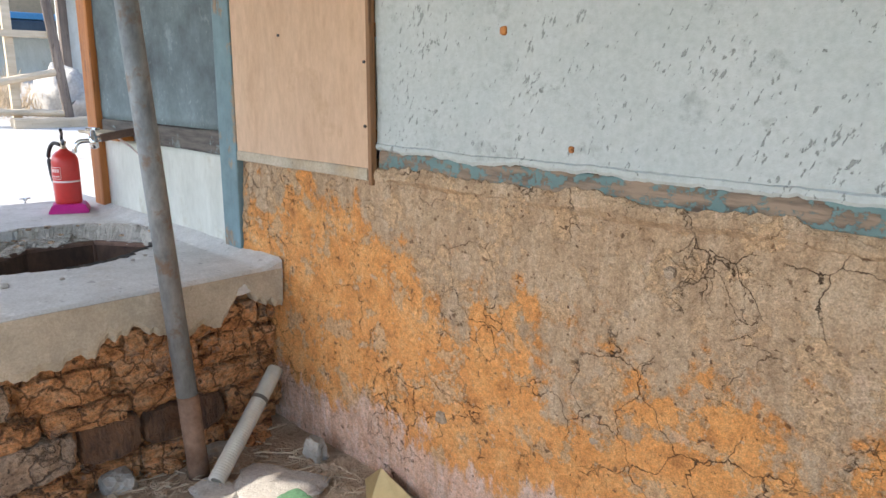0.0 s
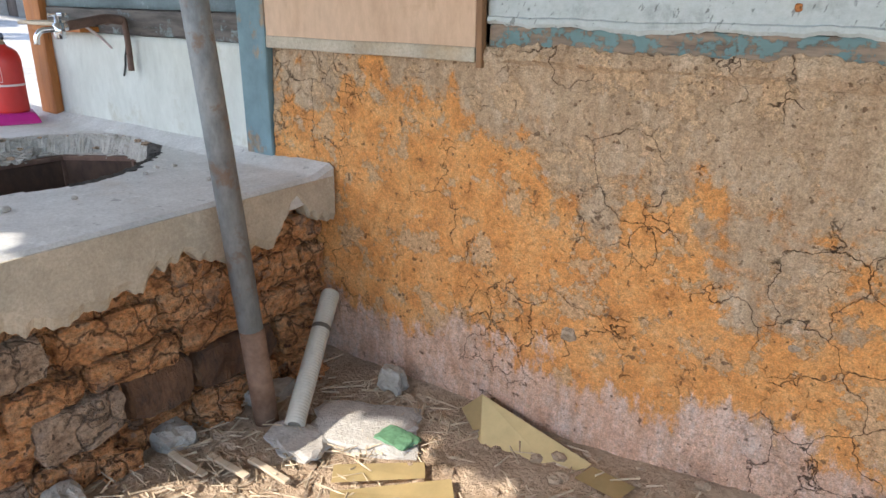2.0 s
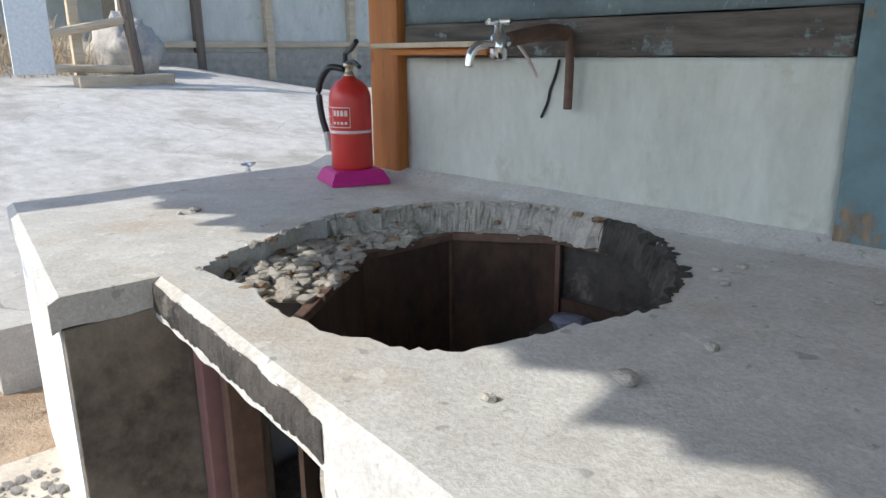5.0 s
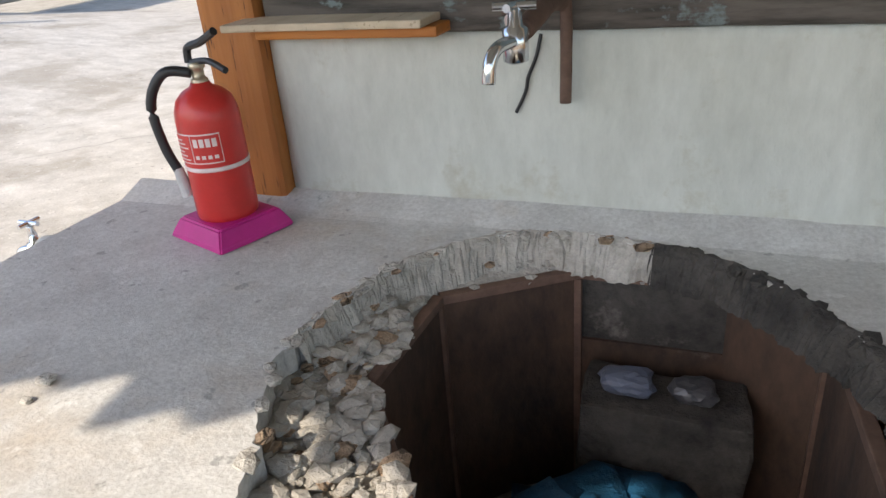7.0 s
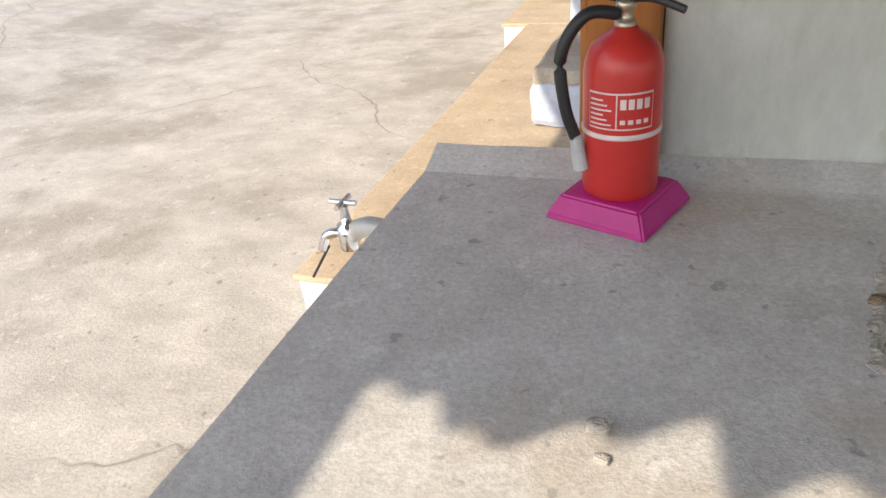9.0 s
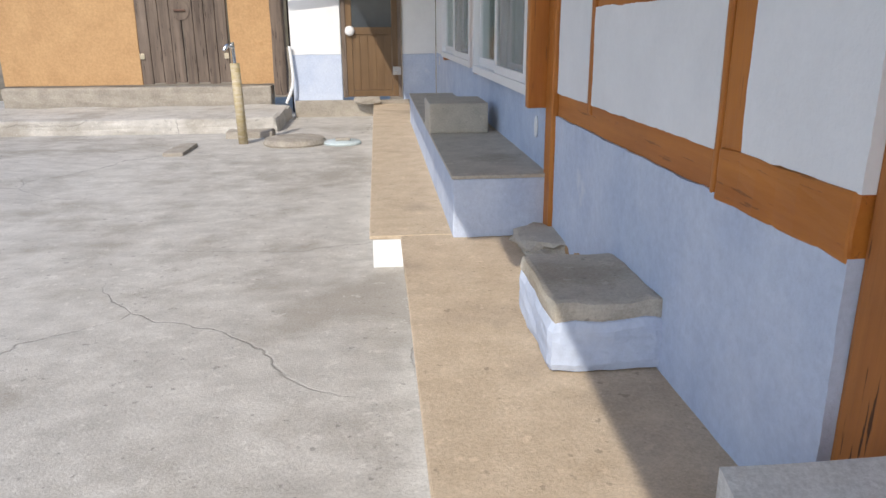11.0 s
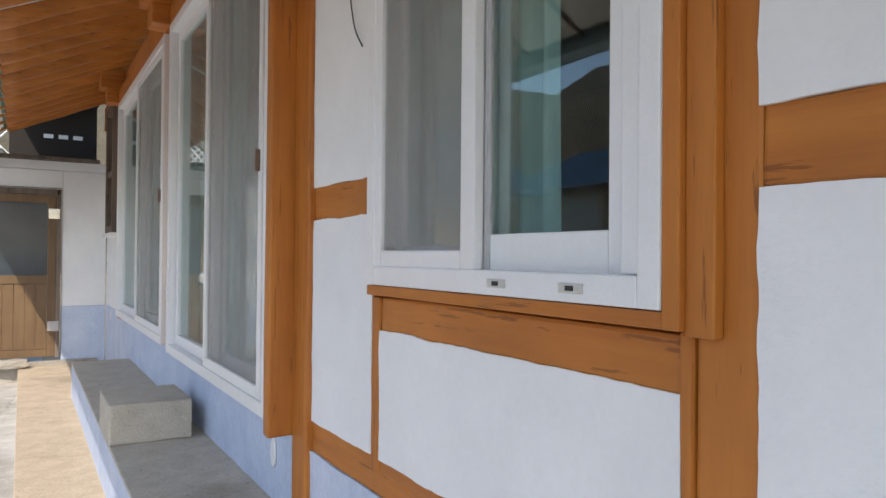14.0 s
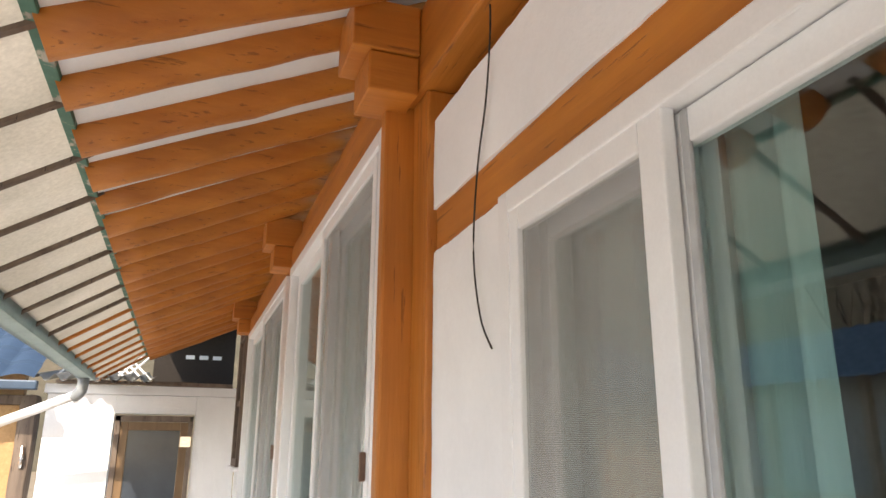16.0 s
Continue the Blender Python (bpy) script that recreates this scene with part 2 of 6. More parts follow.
def scuffed_panel(name, c0, c1, mark, at=0.63):
    """Distempered wall with short slanting knife scratches, dents and smudges."""
    m, nt, b, p = start(name, 0.85)
    big = tex_noise(nt, p, 2.0, 6, 0.65)
    turn = nt.nodes.new("ShaderNodeMapping")
    turn.inputs["Rotation"].default_value = (0.0, radians(-24), 0.0)
    nt.links.new(p, turn.inputs[0])
    sc = tex_noise(nt, turn.outputs[0], 1.0, 4, 0.6, (85.0, 85.0, 34.0))
    gate = tex_noise(nt, p, 4.0, 4, 0.65)
    col = ramp(nt, big, [(0.3, c0), (0.7, c1)])
    mk = maths(nt, "ADD", maths(nt, "MULTIPLY", sc, 0.7), maths(nt, "MULTIPLY", gate, 0.3))
    mask = ramp(nt, mk, [(at, (0, 0, 0)), (at + 0.022, (1, 1, 1))])
    smudge = ramp(nt, tex_noise(nt, p, 7.0, 7, 0.72), [(0.57, (0, 0, 0)), (0.66, (0.35, 0.35, 0.35))])
    col = blend(nt, smudge, col, mark)
    col = blend(nt, maths(nt, "MULTIPLY", mask, 0.6), col, mark)
    fine = tex_noise(nt, p, 60.0, 5, 0.75)
    col = blend(nt, 0.4, col, ramp(nt, fine, [(0.34, (0.72, 0.73, 0.72)), (0.62, (1.1, 1.1, 1.1))]), "MULTIPLY")
    specks = grit(nt, p, 38.0, 0.70)
    col = blend(nt, maths(nt, "MULTIPLY", specks, 0.7), col, tuple(v * 0.7 for v in mark))
    nt.links.new(col, b.inputs["Base Color"])
    bump(nt, b, maths(nt, "SUBTRACT", maths(nt, "MULTIPLY", fine, 0.5), mask), 0.6, 0.006)
    return m


def glassy(name, tint=(0.8, 0.93, 0.9), mirror=0.25):
    m, nt, b, p = start(name, 0.02)
    nt.nodes.remove(b)
    tr, gl, mx, fr = (nt.nodes.new(k) for k in ("ShaderNodeBsdfTransparent", "ShaderNodeBsdfGlossy", "ShaderNodeMixShader", "ShaderNodeLayerWeight"))
    tr.inputs[0].default_value = (*tint, 1)
    gl.inputs["Roughness"].default_value = 0.01
    nt.links.new(maths(nt, "ADD", maths(nt, "MULTIPLY", maths(nt, "POWER", fr.outputs["Facing"], 2.5), 0.45), mirror, True), mx.inputs[0])
    nt.links.new(tr.outputs[0], mx.inputs[1])
    nt.links.new(gl.outputs[0], mx.inputs[2])
    nt.links.new(mx.outputs[0], nt.nodes["Material Output"].inputs[0])
    return m


def screen_mesh(name, c=(0.50, 0.49, 0.47), cover=0.42):
    m, nt, b, p = start(name, 0.7)
    b.inputs["Base Color"].default_value = (*c, 1)
    w = [nt.nodes.new("ShaderNodeTexWave") for _ in range(2)]
    for node, d in zip(w, ("Y", "Z")):
        node.bands_direction = d
        node.inputs["Scale"].default_value = 110.0
        nt.links.new(p, node.inputs["Vector"])
    net = maths(nt, "MAXIMUM", w[0].outputs["Fac"], w[1].outputs["Fac"])
    nt.links.new(maths(nt, "MULTIPLY", net, cover + 0.12, True), b.inputs["Alpha"])
    return m


MUD = mud_wall()
SLAB = concrete("slab_concrete", (0.50, 0.49, 0.47), (0.66, 0.655, 0.635), (0.47, 0.39, 0.30), 0.60, True, 0.35)
SKIRT = concrete("skirt_render", (0.38, 0.325, 0.245), (0.53, 0.465, 0.365), (0.44, 0.30, 0.16), 0.60, True, 0.4)
YARD = concrete("yard_concrete", (0.42, 0.40, 0.365), (0.62, 0.595, 0.55), (0.33, 0.30, 0.255), 0.56, True, 0.5, 0.55, (0.7, 1.0, 1.0))
APRON = concrete("apron_screed", (0.56, 0.50, 0.41), (0.70, 0.65, 0.56), (0.42, 0.36, 0.29), 0.60, True, 0.4)
TAN = concrete("ledge_screed", (0.50, 0.395, 0.275), (0.66, 0.54, 0.40), (0.38, 0.30, 0.22), 0.62)
GREYC = concrete("step_concrete", (0.44, 0.405, 0.34), (0.58, 0.54, 0.46), (0.33, 0.285, 0.22), 0.60)
WHITE = surf("white_wall", (0.78, 0.79, 0.80), (0.86, 0.87, 0.88), 3.0, 0.9, fine=55.0, bumpy=0.35, dist=0.004, fine_amt=0.04)
BLUEWASH_SHADE = surf("pale_blue_wash_and_shade", (0.46, 0.54, 0.70), (0.60, 0.67, 0.80), 4.0, 0.9, fine=40.0, bumpy=0.5, dist=0.008, fine_amt=0.16, stain=(0.68, 0.72, 0.80), stain_at=0.64)
WASH = surf("whitewashed_wall", (0.50, 0.51, 0.46), (0.64, 0.65, 0.60), 5.0, 0.9, fine=30.0, bumpy=0.5, dist=0.008, fine_amt=0.14, stain=(0.44, 0.42, 0.34), stain_at=0.58, stretch=(1, 1, 0.4))
SOOT = scuffed_panel("sooty_panel", (0.035, 0.045, 0.052), (0.20, 0.26, 0.28), (0.34, 0.40, 0.40), 0.62)
PALE = scuffed_panel("pale_green_panel", (0.41, 0.455, 0.445), (0.50, 0.535, 0.525), (0.13, 0.14, 0.13), 0.60)
PLY = surf("peach_plywood", (0.52, 0.34, 0.215), (0.61, 0.425, 0.29), 4.0, 0.8, fine=40.0, bumpy=0.3, dist=0.004, fine_amt=0.22, stain=(0.44, 0.29, 0.175), stain_at=0.60, stretch=(1, 1, 0.35))
EDGEW = wood("dark_edging", (0.20, 0.10, 0.045), (0.34, 0.18, 0.08), 2, 0.7)
GREENW = peeled("peeling_green_paint", (0.15, 0.25, 0.25), (0.28, 0.205, 0.145), 0.485, 20.0, axis=0)
GREENP = peeled("green_post_paint", (0.17, 0.26, 0.29), (0.30, 0.22, 0.15), 0.56, 4.0, axis=2)
BEAMDK = peeled("dark_beam_paint", (0.20, 0.24, 0.24), (0.12, 0.10, 0.085), 0.45, 4.0, axis=0)
OW = {a: wood("orange_stained_wood_" + "xyz"[a], (0.40, 0.125, 0.017), (0.56, 0.205, 0.032), a, 0.5, (0.12, 0.036, 0.007), 0.55, 0.35) for a in range(3)}
RAWW = wood("raw_pine", (0.36, 0.20, 0.09), (0.50, 0.31, 0.15), 2, 0.65)
POSTW = wood("weathered_orange_post", (0.34, 0.115, 0.026), (0.52, 0.20, 0.048), 2, 0.7, (0.05, 0.018, 0.006), 0.9, 0.6)
OLDW = wood("weathered_grey_wood", (0.10, 0.075, 0.06), (0.22, 0.17, 0.135), 2, 0.85, (0.015, 0.01, 0.008), 0.85, 0.6)
PALEW = wood("pale_plank", (0.45, 0.36, 0.25), (0.62, 0.51, 0.37), 1, 0.75, (0.2, 0.14, 0.08), 0.5)
VINYL = plain("white_vinyl", (0.80, 0.81, 0.82), 0.35, var=0.02)
GLASS = glassy("window_glass", (0.90, 0.97, 0.96), 0.08)
SCREEN = screen_mesh("insect_screen", (0.40, 0.395, 0.38), 0.30)
SHEER = surf("pale_sheer_curtain", (0.50, 0.54, 0.53), (0.66, 0.69, 0.67), 5.0, 0.85, stretch=(1, 6, 0.2), fine_amt=0.05)
CURTAIN = surf("teal_curtain", (0.26, 0.40, 0.39), (0.42, 0.56, 0.54), 5.0, 0.85, stretch=(1, 6, 0.2), fine_amt=0.05)
STEELP = surf("galvanised_pole", (0.13, 0.145, 0.16), (0.30, 0.32, 0.33), 14.0, 0.6, 0.45, 50.0, 0.3, stain=(0.19, 0.125, 0.085), stain_at=0.54, stretch=(1, 1, 0.5))
RUST = surf("rusty_steel", (0.085, 0.05, 0.04), (0.24, 0.145, 0.105), 5.0, 0.75, 0.25, 30.0, 0.4, stain=(0.22, 0.17, 0.14), stain_at=0.62)
BURNT = surf("burnt_steel", (0.020, 0.016, 0.015), (0.13, 0.075, 0.050), 6.0, 0.85, 0.15, 35.0, 0.6, stain=(0.16, 0.13, 0.11), stain_at=0.62, stretch=(1, 1, 0.5))
SOOTY_SHADE = surf("soot_crust_and_shade", (0.016, 0.015, 0.015), (0.10, 0.090, 0.080), 9.0, 0.97, fine=40.0, bumpy=1.0, dist=0.012, stain=(0.20, 0.18, 0.16), stain_at=0.62)
CHROME = plain("chrome", (0.75, 0.76, 0.78), 0.15, 1.0, 0.05)
RED = plain("red_enamel", (0.58, 0.035, 0.03), 0.3, 0.0, 0.06)
MAGENTA = plain("magenta_plastic", (0.52, 0.015, 0.22), 0.45, 0.0, 0.08)
BLACK = plain("black_rubber", (0.02, 0.02, 0.022), 0.45)
BRASS = plain("dull_brass", (0.55, 0.48, 0.36), 0.35, 0.8)
LABELW = plain("label_print", (0.75, 0.62, 0.60), 0.4)
PVC = surf("ribbed_tube", (0.48, 0.44, 0.36), (0.62, 0.58, 0.49), 12.0, 0.6, fine_amt=0.1)
BRICKM = clay("mud_brick", (0.24, 0.09, 0.035), (0.72, 0.33, 0.125), (0.84, 0.54, 0.31))
CLAYST = clay("clay_stone", (0.26, 0.18, 0.125), (0.52, 0.36, 0.24), (0.66, 0.50, 0.36))
CINDER = surf("cinder", (0.045, 0.04, 0.036), (0.13, 0.115, 0.10), 30.0, 0.98, fine=90.0, bumpy=1.0, dist=0.01)
CHARRED = surf("charred_brick", (0.05, 0.032, 0.026), (0.24, 0.12, 0.06), 14.0, 0.95, fine=60.0, bumpy=1.0, dist=0.015, stretch=(1, 2.2, 0.7))
SOOTWALL = surf("sooty_render", (0.035, 0.03, 0.027), (0.34, 0.29, 0.23), 3.2, 0.95, fine=25.0, bumpy=0.5, dist=0.006, stain=(0.05, 0.04, 0.035), stain_at=0.55)
SOIL = surf("dry_soil", (0.34, 0.235, 0.15), (0.62, 0.47, 0.33), 8.0, 0.98, fine=70.0, bumpy=1.0, dist=0.02, stain=(0.15, 0.10, 0.06), stain_at=0.58)
RUBBLE = surf("concrete_rubble", (0.34, 0.31, 0.27), (0.56, 0.53, 0.48), 18.0, 0.95, fine=90.0, bumpy=0.8, dist=0.008)
ASH = surf("ash_grit", (0.17, 0.155, 0.14), (0.38, 0.355, 0.325), 25.0, 0.98, fine=90.0, bumpy=1.0, dist=0.01)
STRAW = surf("straw", (0.36, 0.27, 0.17), (0.64, 0.52, 0.37), 20.0, 0.9)
TARP = surf("blue_tarp", (0.008, 0.05, 0.11), (0.016, 0.11, 0.22), 9.0, 0.5, fine=30.0, bumpy=0.6, dist=0.01, stain=(0.20, 0.12, 0.07), stain_at=0.63)
YELLOWB = plain("cream_board", (0.58, 0.45, 0.22), 0.7, 0.0, 0.15, 9.0)
MUDFAR = surf("ochre_mud_far", (0.42, 0.25, 0.12), (0.54, 0.34, 0.17), 3.0, 0.95, fine=35.0, bumpy=0.5, stain=(0.36, 0.20, 0.09), stain_at=0.63)
DOORBR = wood("brown_door_skin", (0.13, 0.075, 0.035), (0.19, 0.115, 0.055), 2, 0.45, (0.07, 0.04, 0.02), 0.25, 0.1)
DKGLASS = surf("frosted_dark_glass", (0.035, 0.045, 0.06), (0.055, 0.068, 0.085), 3.0, 0.18, fine_amt=0.05, bumpy=0.05)
TILEBL = surf("slate_blue_roof_tile", (0.028, 0.05, 0.085), (0.05, 0.085, 0.13), 4.0, 0.4, 0.2)
STONE = surf("field_stone", (0.28, 0.25, 0.21), (0.45, 0.41, 0.35), 7.0, 0.95, fine=50.0, bumpy=0.8, dist=0.01)
CORR = surf("old_corrugated_sheet", (0.26, 0.26, 0.24), (0.42, 0.42, 0.39), 5.0, 0.9)
SOFFIT = surf("cream_sheet", (0.52, 0.49, 0.42), (0.66, 0.62, 0.55), 2.5, 0.6, stain=(0.45, 0.40, 0.32), stain_at=0.62)
VOIDSHADE = plain("roof_void", (0.025, 0.02, 0.017), 0.95)
GUTTER = surf("grey_green_gutter", (0.26, 0.33, 0.32), (0.38, 0.45, 0.43), 6.0, 0.5, 0.2)
GREENTR = peeled("green_trim", (0.08, 0.20, 0.15), (0.45, 0.42, 0.36), 0.56, 12.0, axis=1)
INSIDE = plain("room_wall", (0.30, 0.28, 0.25), 0.9)
BARK = surf("bark", (0.09, 0.07, 0.055), (0.19, 0.155, 0.12), 10.0, 0.95)
LEAF = surf("dry_shrub", (0.06, 0.07, 0.025), (0.16, 0.12, 0.05), 15.0, 0.9)
HILL = surf("far_wooded_hill", (0.05, 0.05, 0.035), (0.12, 0.10, 0.07), 0.4, 0.98, fine=3.0, bumpy=0.2)
FIELD = surf("field_ground", (0.22, 0.17, 0.11), (0.34, 0.27, 0.18), 0.5, 0.98, fine=9.0)
GREENMESH = plain("green_scrap", (0.10, 0.22, 0.12), 0.8, 0.0, 0.3, 60.0)
CAMEL = plain("white_far_panel", (0.72, 0.73, 0.72), 0.7)


# ---- builders ----
def thing(name, label, category, at=(0, 0, 0), group="", kind=""):
    ob = new(name)
    ob.location = at
    ob.empty_display_size = 0.1
    return tagged(ob, label, category, group, kind)


def part(name, bm, material, parent=None, label="", smooth=False, kind=""):
    me = bpy.data.meshes.new(name)
    bmesh.ops.recalc_face_normals(bm, faces=bm.faces)
    if smooth:
        for f in bm.faces:
            f.smooth = True
    bm.to_mesh(me)
    bm.free()
    me.materials.append(material)
    ob = new(name, me)
    if parent:
        ob.parent = parent
        up, off = parent, Vector((0, 0, 0))
        while up:
            off += up.location
            up = up.parent
        ob.location = -off
    if label or kind:
        tagged(ob, label, "", "", kind)
    return ob


def solid(name, bm, material, label, category, group="", kind="", smooth=False):
    return tagged(part(name, bm, material, None, "", smooth), label, category, group, kind)


def box(x0, x1, y0, y1, z0, z1, bevel=0.004, bm=None, rough=0.0, cuts=0):
    b = bmesh.new()
    r = bmesh.ops.create_cube(b, size=1.0)
    for v in r["verts"]:
        v.co = Vector((x0 + (v.co.x + 0.5) * (x1 - x0), y0 + (v.co.y + 0.5) * (y1 - y0), z0 + (v.co.z + 0.5) * (z1 - z0)))
    if bevel:
        bmesh.ops.bevel(b, geom=b.edges[:], offset=min(bevel, 0.3 * min(abs(x1 - x0), abs(y1 - y0), abs(z1 - z0))), segments=2, affect="EDGES", profile=0.6)
    if cuts:
        bmesh.ops.subdivide_edges(b, edges=[e for e in b.edges if e.calc_length() > 0.08], cuts=cuts, use_grid_fill=True)
    if rough:
        for v in b.verts:
            v.co += noise.noise_vector(v.co * 9.0) * rough + noise.noise_vector(v.co * 31.0) * rough * 0.4
    return joined(b, bm)


def joined(b, bm):
    if bm is None:
        return b
    me = bpy.data.meshes.new("tmp")
    b.to_mesh(me)
    b.free()
    bm.from_mesh(me)
    bpy.data.meshes.remove(me)
    return bm


def tube(p0, p1, r0, r1=None, seg=14, bm=None, cap=True):
    p0, p1 = Vector(p0), Vector(p1)
    b = bmesh.new()
    d = p1 - p0
    bmesh.ops.create_cone(b, cap_ends=cap, segments=seg, radius1=r0, radius2=r0 if r1 is None else r1, depth=d.length,
                          matrix=Matrix.Translation((p0 + p1) / 2) @ d.to_track_quat("Z", "Y").to_matrix().to_4x4())
    return joined(b, bm)


def bent(points, r, seg=8, bm=None):
    """A hose or wire through the points, smoothed."""
    pts = [Vector(p) for p in points]
    out = []
    for i in range(len(pts) - 1):
        a, b_, c, d = pts[max(i - 1, 0)], pts[i], pts[i + 1], pts[min(i + 2, len(pts) - 1)]
        for k in range(6):
            t = k / 6
            out.append(0.5 * ((2 * b_) + (c - a) * t + (2 * a - 5 * b_ + 4 * c - d) * t * t + (3 * b_ - a - 3 * c + d) * t ** 3))
    out.append(pts[-1])
    b = bmesh.new()
    rings = []
    for i, p in enumerate(out):
        d = (out[min(i + 1, len(out) - 1)] - out[max(i - 1, 0)]).normalized()
        q = d.to_track_quat("Z", "Y")
        rings.append([b.verts.new(p + q @ Vector((r * math.cos(a), r * math.sin(a), 0))) for a in (2 * math.pi * k / seg for k in range(seg))])
    for r0, r1 in zip(rings, rings[1:]):
        for k in range(seg):
            b.faces.new((r0[k], r0[(k + 1) % seg], r1[(k + 1) % seg], r1[k]))
    b.faces.new(rings[0][::-1]), b.faces.new(rings[-1])
    return joined(b, bm)


def lathe(profile, at, seg=28, bm=None):
    """Turned body from (radius, height) pairs."""
    b = bmesh.new()
    rings = [[b.verts.new((at[0] + r * math.cos(2 * math.pi * k / seg), at[1] + r * math.sin(2 * math.pi * k / seg), at[2] + z)) for k in range(seg)] for r, z in profile]
    for r0, r1 in zip(rings, rings[1:]):
        for k in range(seg):
            b.faces.new((r0[k], r0[(k + 1) % seg], r1[(k + 1) % seg], r1[k]))
    b.faces.new(rings[0][::-1]), b.faces.new(rings[-1])
    return joined(b, bm)


def rock(at, size, seed, sub=2, flat=1.0, bm=None, yaw=0.0, squash=0.55):
    b = bmesh.new()
    bmesh.ops.create_icosphere(b, subdivisions=sub, radius=1.0)
    off = Vector((seed * 7.13, seed * 3.7, seed * 1.9))
    turn = Matrix.Rotation(yaw, 3, "Z")
    for v in b.verts:
        n = v.co.copy()
        m = max(abs(n.x), abs(n.y), abs(n.z))
        n = n.lerp(n / m, squash)
        n *= 1 + 0.32 * noise.noise(v.co * 1.3 + off) + 0.12 * noise.noise(v.co * 4.0 + off) + (0.07 * noise.noise(v.co * 9.0 + off) if sub > 2 else 0.0)
        v.co = Vector(at) + turn @ Vector((n.x * size[0], n.y * size[1], n.z * size[2] * flat))
    return joined(b, bm)


def sheet(x0, x1, y0, y1, fn, nx, ny):
    """Height field over a rectangle."""
    b = bmesh.new()
    g = [[b.verts.new((x, y, fn(x, y))) for y in np.linspace(y0, y1, ny)] for x in np.linspace(x0, x1, nx)]
    for i in range(nx - 1):
        for j in range(ny - 1):
            b.faces.new((g[i][j], g[i + 1][j], g[i + 1][j + 1], g[i][j + 1]))
    return b


def rough_wall(x0, x1, z0, z1, y, nx, nz, amp, seed=0.0):
    """A wall face in the xz plane with an uneven skin and real thickness behind it."""
    b = bmesh.new()
    g = []
    for x in np.linspace(x0, x1, nx):
        col = []
        for z in np.linspace(z0, z1, nz):
            p = Vector((x, seed, z))
            d = noise.noise(p * 3.0) * amp + noise.noise(p * 11.0) * amp * 0.4 + noise.noise(p * 35.0) * amp * 0.22
            col.append(b.verts.new((x, y - d, z)))
        g.append(col)
    for i in range(nx - 1):
        for j in range(nz - 1):
            b.faces.new((g[i][j], g[i + 1][j], g[i + 1][j + 1], g[i][j + 1]))
    ring = [g[i][0] for i in range(nx)] + [g[-1][j] for j in range(1, nz)] + [g[i][-1] for i in range(nx - 2, -1, -1)] + [g[0][j] for j in range(nz - 2, 0, -1)]
    back = [b.verts.new((v.co.x, y + 0.18, v.co.z)) for v in ring]
    for k in range(len(ring)):
        b.faces.new((ring[k], ring[(k + 1) % len(ring)], back[(k + 1) % len(ring)], back[k]))
    b.faces.new(back)
    return b


GZ = 0.15    # side ground
TOP = 0.85   # hearth top
LZ = 0.54    # ledge along the front
YZ = 0.38    # yard


def yard_z(x, y):
    return YZ + 0.115 * max(0.0, -x - 3.0) * min(1.0, max(0.0, (7.5 - y) / 4.0)) + 0.006 * noise.noise(Vector((x * 1.5, y * 1.5, 0)))


def side_z(x, y):
    near = max(0.0, 1.0 + y / 0.5) * 0.03
    return GZ + near + 0.018 * noise.noise(Vector((x * 3, y * 3, 1))) + 0.010 * noise.noise(Vector((x * 14, y * 14, 2))) + 0.10 * max(0.0, x - 2.9)


def front_y(x):
    return -1.14 - 0.18 * (x + 0.2) if x < 0.79 else -1.13 - 0.117 * (x - 0.79)


# ---- ground ----
solid("ground", sheet(-400, 400, -400, 400, lambda x, y: -0.06, 3, 3), FIELD, "dry brown field ground reaching the horizon", "ground", kind="structure")
solid("side_ground", sheet(-0.55, 6.5, -4.5, 0.15, side_z, 141, 93), SOIL, "dry littered earth beside the mud wall", "ground", kind="structure", smooth=True)
bm = sheet(-14.0, -0.5, -1.18, 12.0, yard_z, 70, 70)
r = bmesh.ops.extrude_face_region(bm, geom=bm.faces[:])
for v in [g for g in r["geom"] if isinstance(g, bmesh.types.BMVert)]:
    v.co.z = -0.05
solid("yard_floor", bm, YARD, "pale weathered concrete yard with faint cracks", "yard", kind="structure", smooth=False)
solid("lower_floor", sheet(-14.0, -0.56, -9.0, -1.2, lambda x, y: GZ + 0.004, 5, 5), YARD, "lower concrete floor below the yard edge", "floor", kind="structure")
solid("lower_ground", sheet(-0.54, 14.0, -12.0, -4.5, lambda x, y: GZ - 0.02, 5, 5), SOIL, "dry earth yard behind the house side", "ground", kind="structure")

bm = sheet(0.05, 1.93, -2.9, -1.0, lambda x, y: GZ + 0.036 + 0.006 * noise.noise(Vector((x * 4, y * 4, 3))), 40, 40)
r = bmesh.ops.extrude_face_region(bm, geom=bm.faces[:])
for v in [g for g in r["geom"] if isinstance(g, bmesh.types.BMVert)]:
    v.co.z = GZ - 0.03
solid("firebox_apron", bm, APRON, "pale smooth cement floor before the firebox", "floor", kind="structure")

